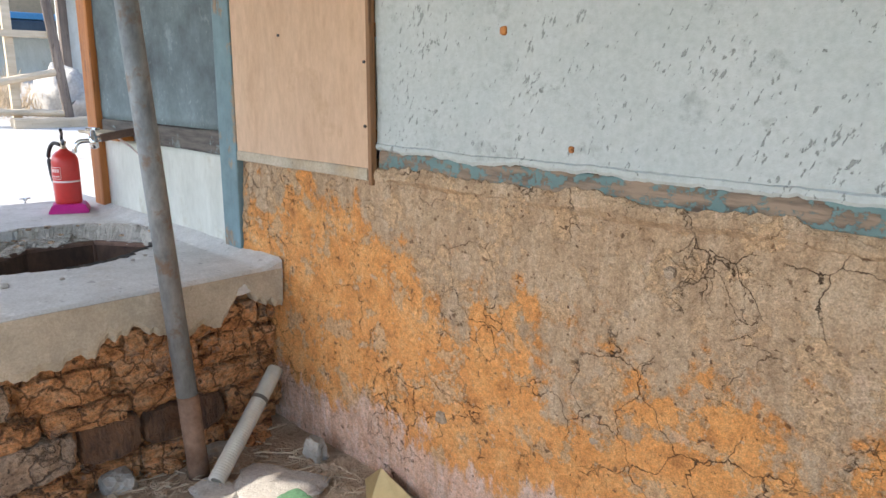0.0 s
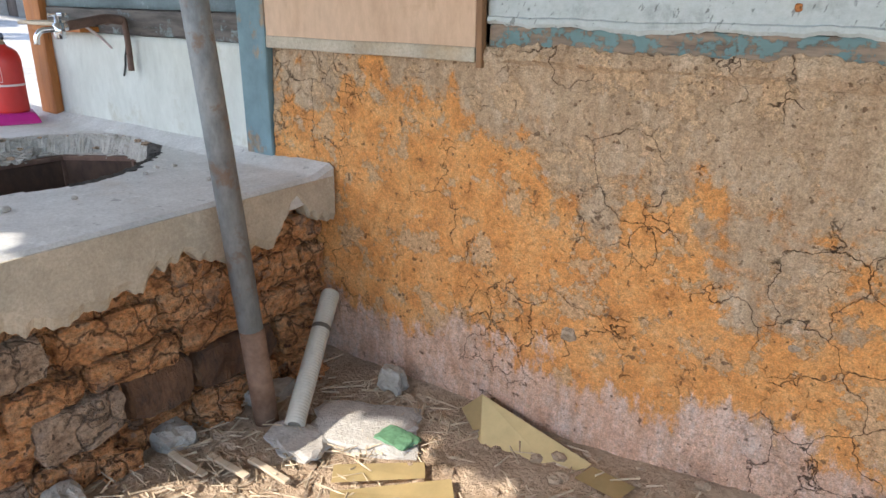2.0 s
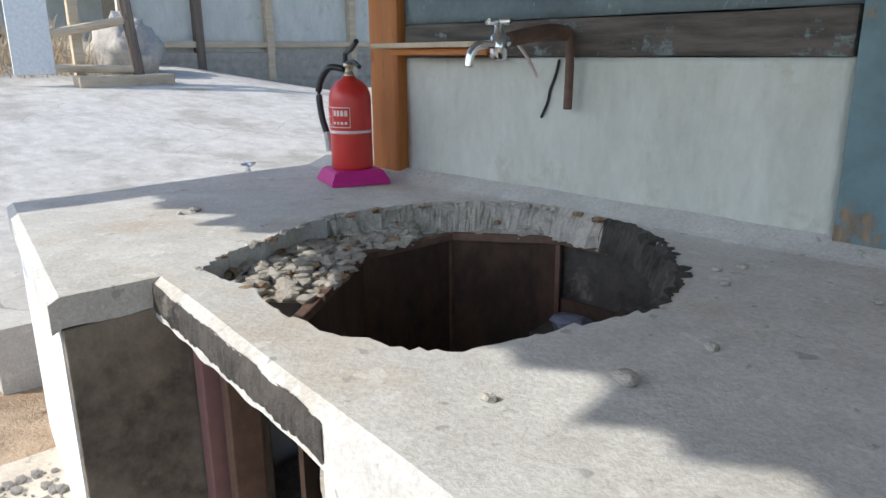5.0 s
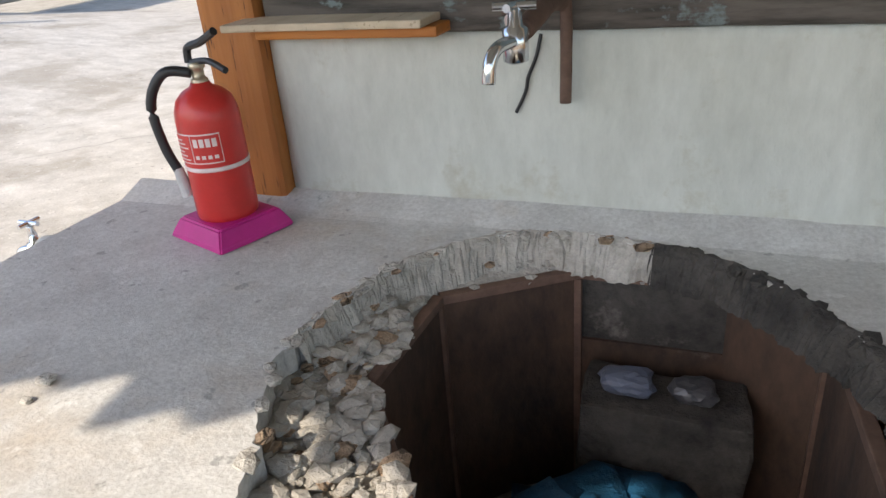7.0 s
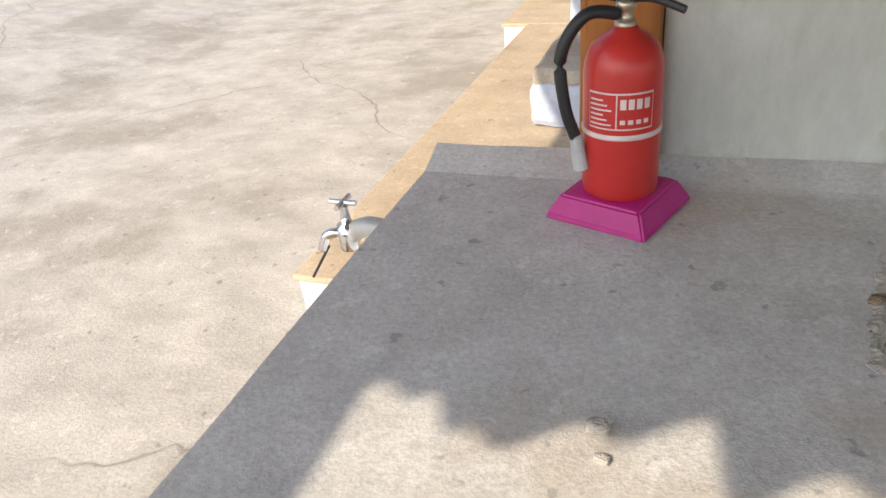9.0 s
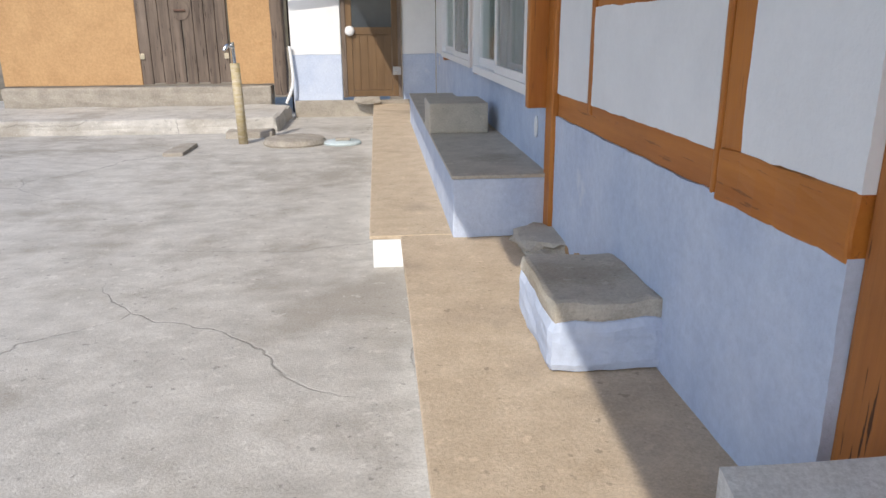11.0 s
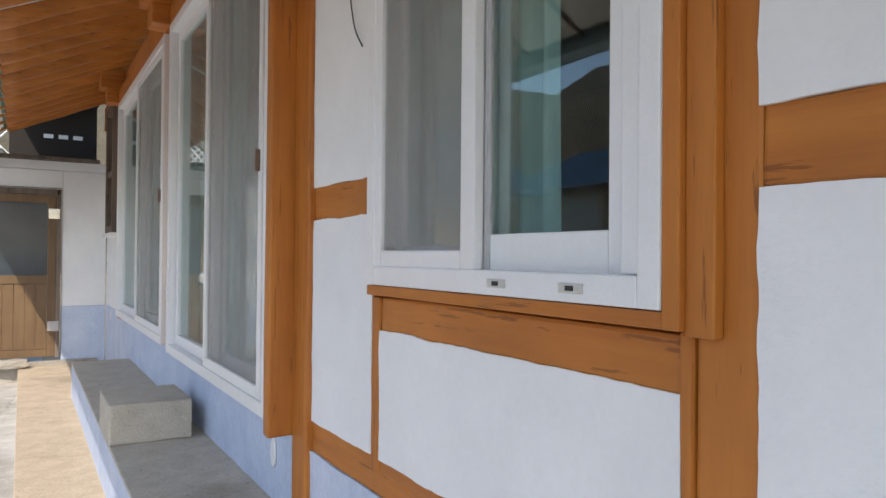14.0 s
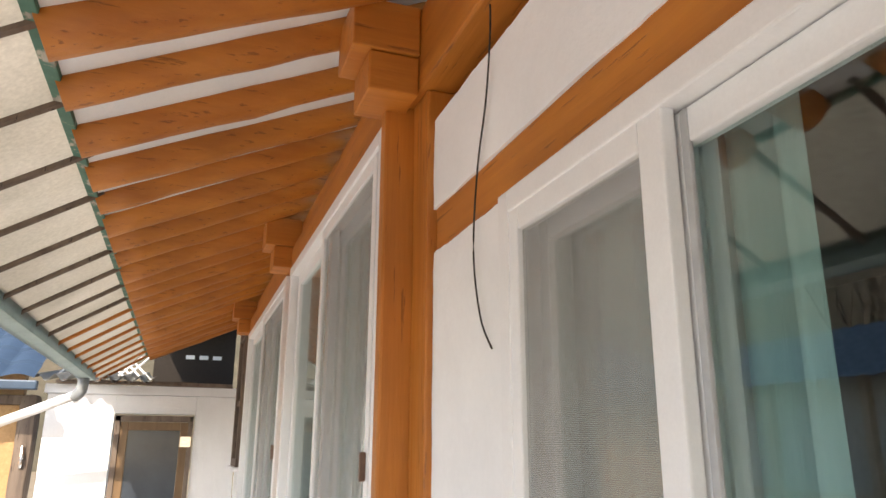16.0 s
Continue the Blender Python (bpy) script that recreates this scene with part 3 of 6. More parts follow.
# ---- side wall ----
solid("wall_side_mud", rough_wall(1.80, 6.5, -0.05, 1.287, -0.002, 520, 150, 0.019), MUD, "cracked ochre mud-plastered wall with grey patches", "wall", kind="structure", smooth=True)
solid("wall_side_pale", rough_wall(2.685, 4.30, 1.347, 3.1, -0.004, 60, 60, 0.004, 3.0), PALE, "pale green distempered wall panel full of scratches", "wall", kind="structure", smooth=True)
solid("wall_side_white", rough_wall(0.27, 1.65, 0.84, 1.25, 0.0, 60, 24, 0.007, 5.0), WASH, "whitewashed plaster wall above the hearth", "wall", kind="structure", smooth=True)
solid("wall_side_soot", rough_wall(0.27, 1.65, 1.355, 3.1, 0.0, 50, 50, 0.006, 6.0), SOOT, "smoke-blackened green wall panel", "wall", kind="structure", smooth=True)
solid("wall_side_beyond", box(4.36, 6.5, 0.0, 0.18, 1.25, 3.1), PALE, "pale plaster wall panel", "wall", kind="structure")
solid("wall_side_upper", box(0.2, 6.5, 0.02, 0.16, 3.1, 3.7), PALE, "pale plaster wall below the roof", "wall", kind="structure")
solid("sill_beam_green", box(2.685, 4.30, -0.003, 0.14, 1.285, 1.345, 0.008, None, 0.006, 6), GREENW, "weathered sill beam with peeling green paint", "beam", kind="structure")
solid("sill_beam_dark", box(0.275, 1.645, -0.010, 0.14, 1.252, 1.352, 0.008, None, 0.005, 6), BEAMDK, "smoke-darkened horizontal beam", "beam", kind="structure")
solid("post_green", box(1.655, 1.795, -0.022, 0.14, 0.855, 3.1, 0.008, None, 0.004, 6), GREENP, "wall post with worn blue-green paint", "post", kind="structure")
solid("post_far_side", box(4.30, 4.36, -0.02, 0.14, 0.3, 3.1, 0.008), POSTW, "narrow wooden wall post", "post", kind="structure")
board = thing("plywood_board", "peach plywood board fixed over the wall", "board", (2.2, 0, 1.24))
part("sheet", box(1.80, 2.655, -0.018, 0.0, 1.25, 3.1, 0.003), PLY, board)
part("edge_strip", box(2.660, 2.678, -0.024, 0.0, 1.232, 3.1, 0.003, None, 0.002, 8), EDGEW, board, "dark brown edging strip")
part("lower_lip", box(1.80, 2.655, -0.024, -0.002, 1.245, 1.285, 0.006, None, 0.004, 4), SKIRT, board, "grey plaster lip")
for px, pz in ((2.645, 1.42), (2.645, 1.62), (2.64, 1.27), (2.15, 1.72)):
    part("nail", tube((px, -0.024, pz), (px, -0.016, pz), 0.005, None, 8), BLACK, board)


def ragged_strip(x0, x1, z_far, z_edge, amp, y, depth, seed):
    """A strip of plaster along a beam whose free edge is broken."""
    b = bmesh.new()
    cols = []
    n = int((x1 - x0) / 0.008)
    for x in np.linspace(x0, x1, n):
        e = z_edge + amp * (1.1 * noise.noise(Vector((x * 5, seed, 0))) + 0.6 * noise.noise(Vector((x * 19, seed, 0))) + 0.35 * noise.noise(Vector((x * 60, seed, 0))))
        cols.append([b.verts.new((x, y + 0.0025 * noise.noise(Vector((x * 25, f * 3, seed))) + 0.006 * (f == 1) + 0.022 * (f == 0), z_far + (e - z_far) * f)) for f in (0, 0.4, 0.75, 1)])
    for c0, c1 in zip(cols, cols[1:]):
        for f in range(3):
            b.faces.new((c0[f], c1[f], c1[f + 1], c0[f + 1]))
    r = bmesh.ops.extrude_face_region(b, geom=b.faces[:])
    for v in [g_ for g_ in r["geom"] if isinstance(g_, bmesh.types.BMVert)]:
        v.co.y += depth
    bmesh.ops.recalc_face_normals(b, faces=b.faces[:])
    return b


solid("plaster_edge_low", ragged_strip(2.68, 4.30, 1.235, 1.294, 0.030, -0.016, 0.02, 2.0), MUD, "broken mud plaster edge lapping the sill beam", "plaster", kind="structure")
solid("plaster_edge_high", ragged_strip(2.684, 4.30, 1.375, 1.341, 0.013, -0.0095, 0.012, 7.0), PALE, "broken pale plaster edge above the sill beam", "plaster", kind="structure")
post = thing("corner_post", "weathered orange wooden corner post of the house", "post", (0.12, 0.1, LZ), kind="structure")
part("shaft", box(0.110, 0.266, -0.035, 0.225, LZ, 3.5, 0.018, None, 0.004, 5), POSTW, post)
for px, pz, pr in ((3.21, 1.69, 0.010), (4.09, 1.73, 0.020), (3.44, 1.40, 0.007), (3.9, 1.93, 0.008), (3.0, 1.88, 0.008)):
    solid("wall_dent", rock((px, -0.006, pz), (pr, 0.006, pr * 1.2), px, 2), POSTW, "small brown knot hole in the pale panel", "knot hole", "dents in the panel")
for px, pz, pr in ((3.72, 1.14, 0.014), (3.62, 1.02, 0.011), (2.98, 0.52, 0.022), (3.55, 0.66, 0.016), (4.02, 1.05, 0.013), (2.75, 1.10, 0.012), (3.30, 0.93, 0.010)):
    solid("wall_pit", rock((px, 0.004, pz), (pr, 0.010, pr), px * 3, 2), SOIL, "small lump of loose grit in the mud plaster", "plaster lump", "lumps in the plaster")

# ---- hearth platform ----
HC = Vector((1.08, -0.57))
RIM = [(0.61, -0.63), (0.63, -0.46), (0.71, -0.24), (0.89, -0.09), (1.11, -0.10), (1.31, -0.17), (1.45, -0.33), (1.56, -0.60), (1.52, -0.76), (1.46, -0.97), (1.30, -1.04), (0.98, -1.02), (0.80, -1.03), (0.70, -0.83)]
RIM_POLAR = sorted((math.atan2(y - HC.y, x - HC.x), math.hypot(x - HC.x, y - HC.y)) for x, y in RIM)


def rim_r(a):
    ring = [(RIM_POLAR[-1][0] - 2 * math.pi, RIM_POLAR[-1][1])] + RIM_POLAR + [(RIM_POLAR[0][0] + 2 * math.pi, RIM_POLAR[0][1])]
    for (a0, r0), (a1, r1) in zip(ring, ring[1:]):
        if a0 <= a <= a1:
            return r0 + (r1 - r0) * (a - a0) / (a1 - a0)
    return ring[0][1]


def rim_jag(a):
    return rim_r(a) + 0.012 * noise.noise(Vector((math.cos(a) * 9, math.sin(a) * 9, 4))) + 0.008 * noise.noise(Vector((math.cos(a) * 26, math.sin(a) * 26, 4)))


def platform_top(x0, x1, thick):
    """A cast slab with the broken pot hole through it."""
    nx, ny = int((x1 - x0) / 0.02) + 1, 64
    b = bmesh.new()
    pos, keep = {}, []
    xs = np.linspace(x0, x1, nx)
    for i, x in enumerate(xs):
        for j in range(ny):
            y = front_y(min(x, x1 - 1e-6) if x1 < 1 else max(x, x0 + 1e-6)) * j / (ny - 1)
            d = Vector((x, y)) - HC
            pos[i, j] = (x, y, d.length < rim_jag(math.atan2(d.y, d.x)))
    for i in range(nx - 1):
        for j in range(ny - 1):
            c = [(i, j), (i + 1, j), (i + 1, j + 1), (i, j + 1)]
            if sum(pos[k][2] for k in c) <= 2:
                keep.append(c)
    verts = {}
    for c in keep:
        for k in c:
            if k not in verts:
                x, y, inside = pos[k]
                if inside:
                    d = Vector((x, y)) - HC
                    a = math.atan2(d.y, d.x)
                    x, y = HC.x + rim_jag(a) * math.cos(a), HC.y + rim_jag(a) * math.sin(a)
                edge = 0.012 if k[1] == ny - 1 or (x1 > 2 and k[0] == nx - 1) else 0.0
                z = TOP + 0.004 * noise.noise(Vector((x * 4, y * 4, 0))) + 0.03 * max(0.0, 1 + y / 0.09) - edge
                verts[k] = b.verts.new((x, y, z))
        b.faces.new([verts[k] for k in c])
    r = bmesh.ops.extrude_face_region(b, geom=b.faces[:])
    for v in [g for g in r["geom"] if isinstance(g, bmesh.types.BMVert)]:
        v.co.z -= thick
    for v in b.verts:
        if v.co.z < TOP - thick * 0.5:
            v.co.z += 0.012 * noise.noise(v.co * 12.0)
    return b


rng = random.Random(4)
hearth = thing("outdoor_hearth", "broken concrete hearth over mud bricks beside the wall", "hearth", (1.4, -0.6, GZ))
part("hearth_slab", platform_top(0.79, 2.075, 0.07), SLAB, hearth, "grey concrete slab with a broken round hole")
part("side_platform", platform_top(-0.22, 0.79, 0.06), SLAB, hearth, "worn concrete platform top")


def block_body():
    b = bmesh.new()
    ring = [(-0.20, -0.02), (-0.20, front_y(-0.2) + 0.015), (0.775, front_y(0.78) + 0.015), (0.775, -1.06), (0.60, -0.98), (0.56, -0.6), (0.60, -0.3), (0.72, -0.1), (0.72, -0.02)]
    lo = [b.verts.new((x, y, GZ - 0.1)) for x, y in ring]
    hi = [b.verts.new((x, y, TOP - 0.058)) for x, y in ring]
    for k in range(len(ring)):
        b.faces.new((lo[k], lo[(k + 1) % len(ring)], hi[(k + 1) % len(ring)], hi[k]))
    b.faces.new(hi), b.faces.new(lo[::-1])
    return b


part("platform_base", block_body(), WHITE, hearth, "whitewashed rendered base")
part("soot_face", box(0.776, 0.792, -1.30, -0.90, GZ - 0.05, TOP - 0.062, 0.004, None, 0.003, 3), SOOTWALL, hearth, "soot-blackened inner face")
# plaster skirt with a broken lower edge along the end face
b = bmesh.new()
cols = []
for k in range(180):
    y = -0.005 - 1.275 * k / 179
    drop = 0.160 + 0.06 * noise.noise(Vector((y * 4.0, 3, 0))) + 0.05 * noise.noise(Vector((y * 13, 3, 0))) + 0.022 * noise.noise(Vector((y * 45, 3, 0))) + (0.12 * max(0, -y - 0.75) if y < -0.75 else 0) - 0.09 * math.exp(-((y + 0.16) / 0.07) ** 2)
    cols.append([b.verts.new((2.079 + 0.004 * noise.noise(Vector((y * 9, f * 5, 0))) - 0.012 * (f == 1), y, TOP - 0.010 - drop * f)) for f in np.linspace(0, 1, 7)])
for c0, c1 in zip(cols, cols[1:]):
    for f in range(6):
        b.faces.new((c0[f], c1[f], c1[f + 1], c0[f + 1]))
r = bmesh.ops.extrude_face_region(b, geom=b.faces[:])
for v in [g for g in r["geom"] if isinstance(g, bmesh.types.BMVert)]:
    v.co.x -= 0.05
part("render_skirt", b, SKIRT, hearth, "tan cement render broken along its lower edge")
b = bmesh.new()
cols = []
for k in range(50):
    x = 1.45 + 0.56 * k / 49
    drop = 0.20 + 0.06 * noise.noise(Vector((x * 6.0, 9, 0))) + 0.08 * (k / 49) ** 3
    cols.append([b.verts.new((x, front_y(x) + 0.012 + 0.006 * noise.noise(Vector((x * 9, f * 5, 0))), TOP - 0.03 - drop * f)) for f in np.linspace(0, 1, 6)])
for c0, c1 in zip(cols, cols[1:]):
    for f in range(5):
        b.faces.new((c0[f], c1[f], c1[f + 1], c0[f + 1]))
r = bmesh.ops.extrude_face_region(b, geom=b.faces[:])
for v in [g for g in r["geom"] if isinstance(g, bmesh.types.BMVert)]:
    v.co.y += 0.05
part("front_render", b, SLAB, hearth, "crumbling white cement render")
# crumbled, smoke-blackened front edge over the firebox
b = bmesh.new()
cols = []
for k in range(90):
    x = 0.795 + 0.68 * k / 89
    cols.append([b.verts.new((x, front_y(x) - 0.003 - 0.006 * abs(noise.noise(Vector((x * 40, f * 3, 2)))) + 0.004 * (f in (0, 4)), TOP - 0.010 - 0.0155 * f - (0.007 * noise.noise(Vector((x * 14, 1, f * 0.5))) if f in (0, 4) else 0))) for f in range(5)])
for c0, c1 in zip(cols, cols[1:]):
    for f in range(4):
        b.faces.new((c0[f], c1[f], c1[f + 1], c0[f + 1]))
bmesh.ops.recalc_face_normals(b, faces=b.faces[:])
part("sooty_edge", b, SOOTY_SHADE, hearth, "smoke-blackened crumbling slab edge")


def core(x0, x1, y0, y1, z0, z1, amp):
    b = box(x0, x1, y0, y1, z0, z1, 0.0)
    bmesh.ops.subdivide_edges(b, edges=b.edges[:], cuts=26, use_grid_fill=True)
    for v in b.verts:
        v.co += noise.noise_vector(v.co * 7.0) * amp + noise.noise_vector(v.co * 22.0) * amp * 0.6
    return b


part("mud_core", core(1.62, 1.985, -1.25, 0.0, GZ - 0.08, TOP - 0.078, 0.034), BRICKM, hearth, "eroded mud core")


def clay_block(x1, y0, y1, z0, z1, seed):
    """A weathered clay block: broken corners, hollowed faces."""
    b = box(x1 - 0.16, x1, y0, y1, z0, z1, 0.0)
    bmesh.ops.subdivide_edges(b, edges=b.edges[:], cuts=13, use_grid_fill=True)
    c, off = Vector((x1 - 0.08, (y0 + y1) / 2, (z0 + z1) / 2)), Vector((seed * 5.1, seed * 2.3, seed))
    half = Vector((0.08, (y1 - y0) / 2, (z1 - z0) / 2))
    for v in b.verts:
        n = Vector(((v.co[i] - c[i]) / half[i] for i in range(3)))
        far = max(0.0, n.length - 1.15)
        v.co -= Vector((n.x * half.x, n.y * half.y, n.z * half.z)) * 0.20 * far
        v.co += noise.noise_vector(v.co * 8.0 + off) * 0.016 + noise.noise_vector(v.co * 24.0 + off) * 0.010 + noise.noise_vector(v.co * 60.0) * 0.005
    return b


for ri, (z0, z1) in enumerate(((0.12, 0.235), (0.25, 0.385), (0.395, 0.485), (0.50, 0.615), (0.62, 0.72))):
    y = -1.275 + 0.06 * (ri % 2)
    while y < -0.06:
        w = rng.uniform(0.15, 0.34)
        charred = ri == 1 and -0.80 < y < -0.50
        stone = not charred and rng.random() < 0.12
        lift = rng.uniform(-0.012, 0.012)
        part("mud_brick", clay_block(2.045 + rng.uniform(-0.028, 0.014) - 0.012 * (ri == 4), y, min(y + w, -0.01), z0 + lift, z1 + lift, ri * 20 + y * 9),
             CHARRED if charred else CLAYST if stone else BRICKM, hearth, "charred black brick" if charred else "grey-brown clay stone" if stone else "")
        y += w + rng.uniform(0.0, 0.022)
for k in range(7):
    part("foot_stone", rock((2.05 + rng.uniform(-0.02, 0.05), -1.2 + k * 0.17, GZ + 0.015), (rng.uniform(0.04, 0.08), rng.uniform(0.05, 0.09), 0.045), 60 + k, 3), STONE if k % 2 else BRICKM, hearth)
part("back_fill", box(0.70, 1.62, -0.085, -0.001, GZ, TOP - 0.075, 0.004), SOOTY_SHADE, hearth)
part("corner_pier", core(1.42, 1.64, -1.18, -1.08, GZ - 0.05, TOP - 0.08, 0.012), STONE, hearth, "broken pale stone pier")
# steel liner: flat plates bent round the pot, an angle bar along their tops
LINER = [(1.02, -0.96), (0.735, -0.57), (0.748, -0.265), (1.00, -0.095), (1.30, -0.090), (1.47, -0.22), (1.50, -0.62), (1.40, -0.92)]
for k, ((xa, ya), (xb, yb)) in enumerate(zip(LINER, LINER[1:])):
    d = Vector((xb - xa, yb - ya)).normalized()
    side = Vector((-d.y, d.x)) * 0.010
    gap = 0.16 if k == 3 else 0.0
    pb = bmesh.new()
    vs = [pb.verts.new((px, py, pz)) for pz in (GZ, TOP - 0.088 - gap) for px, py in ((xa, ya), (xb, yb), (xb + side.x, yb + side.y), (xa + side.x, ya + side.y))]
    for f in ((0, 1, 5, 4), (1, 2, 6, 5), (2, 3, 7, 6), (3, 0, 4, 7), (4, 5, 6, 7)):
        pb.faces.new([vs[q_] for q_ in f])
    part("liner_plate", pb, BURNT, hearth, "rusted sooty steel plate")
    ang = math.atan2(d.y, d.x)
    bar = box(0, (Vector((xb, yb)) - Vector((xa, ya))).length, -0.010, 0.014, -0.094, -0.074, 0.003)
    bmesh.ops.transform(bar, matrix=Matrix.Translation((xa, ya, TOP)) @ Matrix.Rotation(ang, 4, "Z"), verts=bar.verts[:])
    part("top_bar", bar, RUST, hearth, "rusty angle bar")
    if k in (1, 2, 4):
        part("liner_seam", box(xb - 0.008, xb + 0.008, yb - 0.010, yb + 0.004, GZ, TOP - 0.095, 0.002), RUST, hearth)
part("firebox_jamb", box(0.80, 0.835, -1.07, -1.02, GZ, TOP - 0.08, 0.004), plain("pink_primer_steel", (0.30, 0.16, 0.15), 0.6), hearth, "pinkish steel jamb")
part("firebox_plate", box(0.87, 0.90, -1.05, -0.98, GZ, TOP - 0.08, 0.004), RUST, hearth)
# rubble shelf between the broken edge and the liner
def liner_r(a):
    """Distance from the pot's centre to the liner in one direction."""
    d = Vector((math.cos(a), math.sin(a)))
    best = 0.40
    for (xa, ya), (xb, yb) in zip(LINER, LINER[1:]):
        e, w = Vector((xb - xa, yb - ya)), Vector((xa, ya)) - HC
        det = d.x * -e.y + d.y * e.x
        if abs(det) > 1e-9:
            t, u = (w.x * -e.y + w.y * e.x) / det, (d.x * w.y - d.y * w.x) / det
            if t > 0 and 0 <= u <= 1:
                best = t
    return best


b = bmesh.new()
prev = None
for k in range(61):
    a = radians(95 + 150 * k / 60)
    aw = (a + math.pi) % (2 * math.pi) - math.pi
    r_out, r_in = 1.03 * rim_r(aw), min(liner_r(a) + 0.004, 0.98 * rim_r(aw))
    ring = [b.verts.new((HC.x + rr * math.cos(a), HC.y + rr * math.sin(a), TOP - 0.05 - 0.035 * f + 0.010 * noise.noise(Vector((a * 5, f * 4, 0))))) for f, rr in ((f, r_out + (r_in - r_out) * f) for f in (0, 0.35, 0.7, 1))]
    if prev:
        for i in range(3):
            b.faces.new((prev[i], ring[i], ring[i + 1], prev[i + 1]))
    prev = ring
part("rubble_bed", b, RUBBLE, hearth)
for k in range(620):
    a = radians(rng.uniform(80, 245) if k < 130 else rng.uniform(150, 245))
    aw = (a + math.pi) % (2 * math.pi) - math.pi
    f = rng.random()
    rr = rim_r(aw) * 0.99 + (min(liner_r(a), 0.97 * rim_r(aw)) - rim_r(aw) * 0.99) * f
    s = rng.choice((0.004, 0.005, 0.006, 0.008, 0.011, 0.016)) * (1.0 if math.degrees(a) > 150 else 0.7)
    part("rubble", rock((HC.x + rr * math.cos(a), HC.y + rr * math.sin(a), TOP - 0.050 - 0.035 * f + s * 0.5), (s * rng.uniform(1.0, 1.7), s, s * rng.uniform(0.5, 0.9)), k, 1, 1.0, None, rng.uniform(0, 6), 0.9), CLAYST if k % 9 == 0 else RUBBLE, hearth)
def rim_band(a0, a1, name, mat, label):
    """Broken inner edge of the slab round part of the hole."""
    b = bmesh.new()
    prev = None
    for k in range(int((a1 - a0) * 1.2) + 1):
        a = radians(a0 + k / 1.2)
        aw = (a + math.pi) % (2 * math.pi) - math.pi
        col = []
        for f, q, z in ((0, 1.035, 0.005), (1, 1.0, 0.006), (2, 0.975, -0.012), (3, 0.96, -0.04), (4, 0.935, -0.08)):
            j = noise.noise(Vector((a * 14, f * 2.1, 3))) + 0.6 * noise.noise(Vector((a * 45, f * 3.3, 5)))
            rr = rim_r(aw) * q + 0.016 * j
            col.append(b.verts.new((HC.x + rr * math.cos(a), HC.y + rr * math.sin(a), TOP + z + (0.006 * j if f > 1 else -0.006 * (f == 0)))))
        if prev:
            for i in range(4):
                b.faces.new((prev[i], col[i], col[i + 1], prev[i + 1]))
        prev = col
    bmesh.ops.recalc_face_normals(b, faces=b.faces[:])
    part(name, b, mat, hearth, label)


rim_band(-8, 82, "charred_rim", SOOTY_SHADE, "smoke-blackened broken rim")
rim_band(81, 182, "broken_rim", RUBBLE, "broken grey concrete rim")
for k in range(70):
    a = radians(rng.uniform(20, 262))
    aw = (a + math.pi) % (2 * math.pi) - math.pi
    q = rng.uniform(0.975, 1.03)
    s = rng.choice((0.005, 0.007, 0.010, 0.013))
    part("rim_chip", rock((HC.x + q * rim_r(aw) * math.cos(a), HC.y + q * rim_r(aw) * math.sin(a), TOP - 0.002), (s * 1.5, s * 1.2, s * 0.7), k + 0.3, 1, 1.0, None, rng.uniform(0, 6), 0.7), SOOTY_SHADE if math.degrees(a) < 80 else CLAYST if k % 3 == 0 else RUBBLE, hearth)
solid("ash_bed", sheet(0.62, 1.60, -1.02, -0.1, lambda x, y: GZ + 0.05 + 0.03 * noise.noise(Vector((x * 6, y * 6, 0))), 30, 30), ASH, "grey ash and charred scraps in the hearth", "ash", kind="stuff")
b = bmesh.new()
bmesh.ops.create_uvsphere(b, u_segments=36, v_segments=18, radius=1.0)
for v in b.verts:
    n3 = v.co.copy()
    v.co = Vector((1.14 + n3.x * 0.27, -0.48 + n3.y * 0.22, GZ + 0.17 + n3.z * 0.15)) + noise.noise_vector(n3 * 2.2) * 0.06 + noise.noise_vector(n3 * 6.0) * 0.022
solid("blue_tarp", b, TARP, "crumpled dusty blue tarpaulin lying in the hearth", "tarpaulin", smooth=True)
solid("plastic_wad", rock((1.12, -0.20, 0.582), (0.050, 0.03, 0.024), 5, 3), plain("dirty_plastic", (0.13, 0.15, 0.21), 0.35), "grey-white crumpled plastic in the hearth", "plastic waste")
solid("plastic_wad", rock((1.25, -0.20, 0.580), (0.042, 0.03, 0.022), 8, 3), plain("foil", (0.10, 0.10, 0.11), 0.35, 0.4), "crumpled dark foil in the hearth", "plastic waste")
# grey plaster block; its near-black colour also stands for shade inside the hearth
solid("flue_block", box(1.03, 1.36, -0.27, -0.12, GZ, 0.56, 0.01, None, 0.012, 5), SOOTY_SHADE, "sooty grey plastered flue block, coloured darker for the shade inside the hearth", "flue block")
for k, (x, y, s) in enumerate(((1.69, -0.88, 0.014), (1.595, -1.045, 0.009), (1.72, -0.70, 0.009), (0.285, -0.84, 0.008), (0.273, -0.79, 0.013), (1.55, -0.33, 0.008), (1.60, -0.40, 0.007), (1.58, -0.28, 0.009), (1.83, -0.32, 0.007), (1.90, -1.05, 0.008))):
    solid("pebble", rock((x, y, TOP + s * 0.45), (s * 1.2, s, s * 0.6), k, 2), RUBBLE, "small loose grey pebble on the hearth slab", "pebble", "pebbles on the slab")

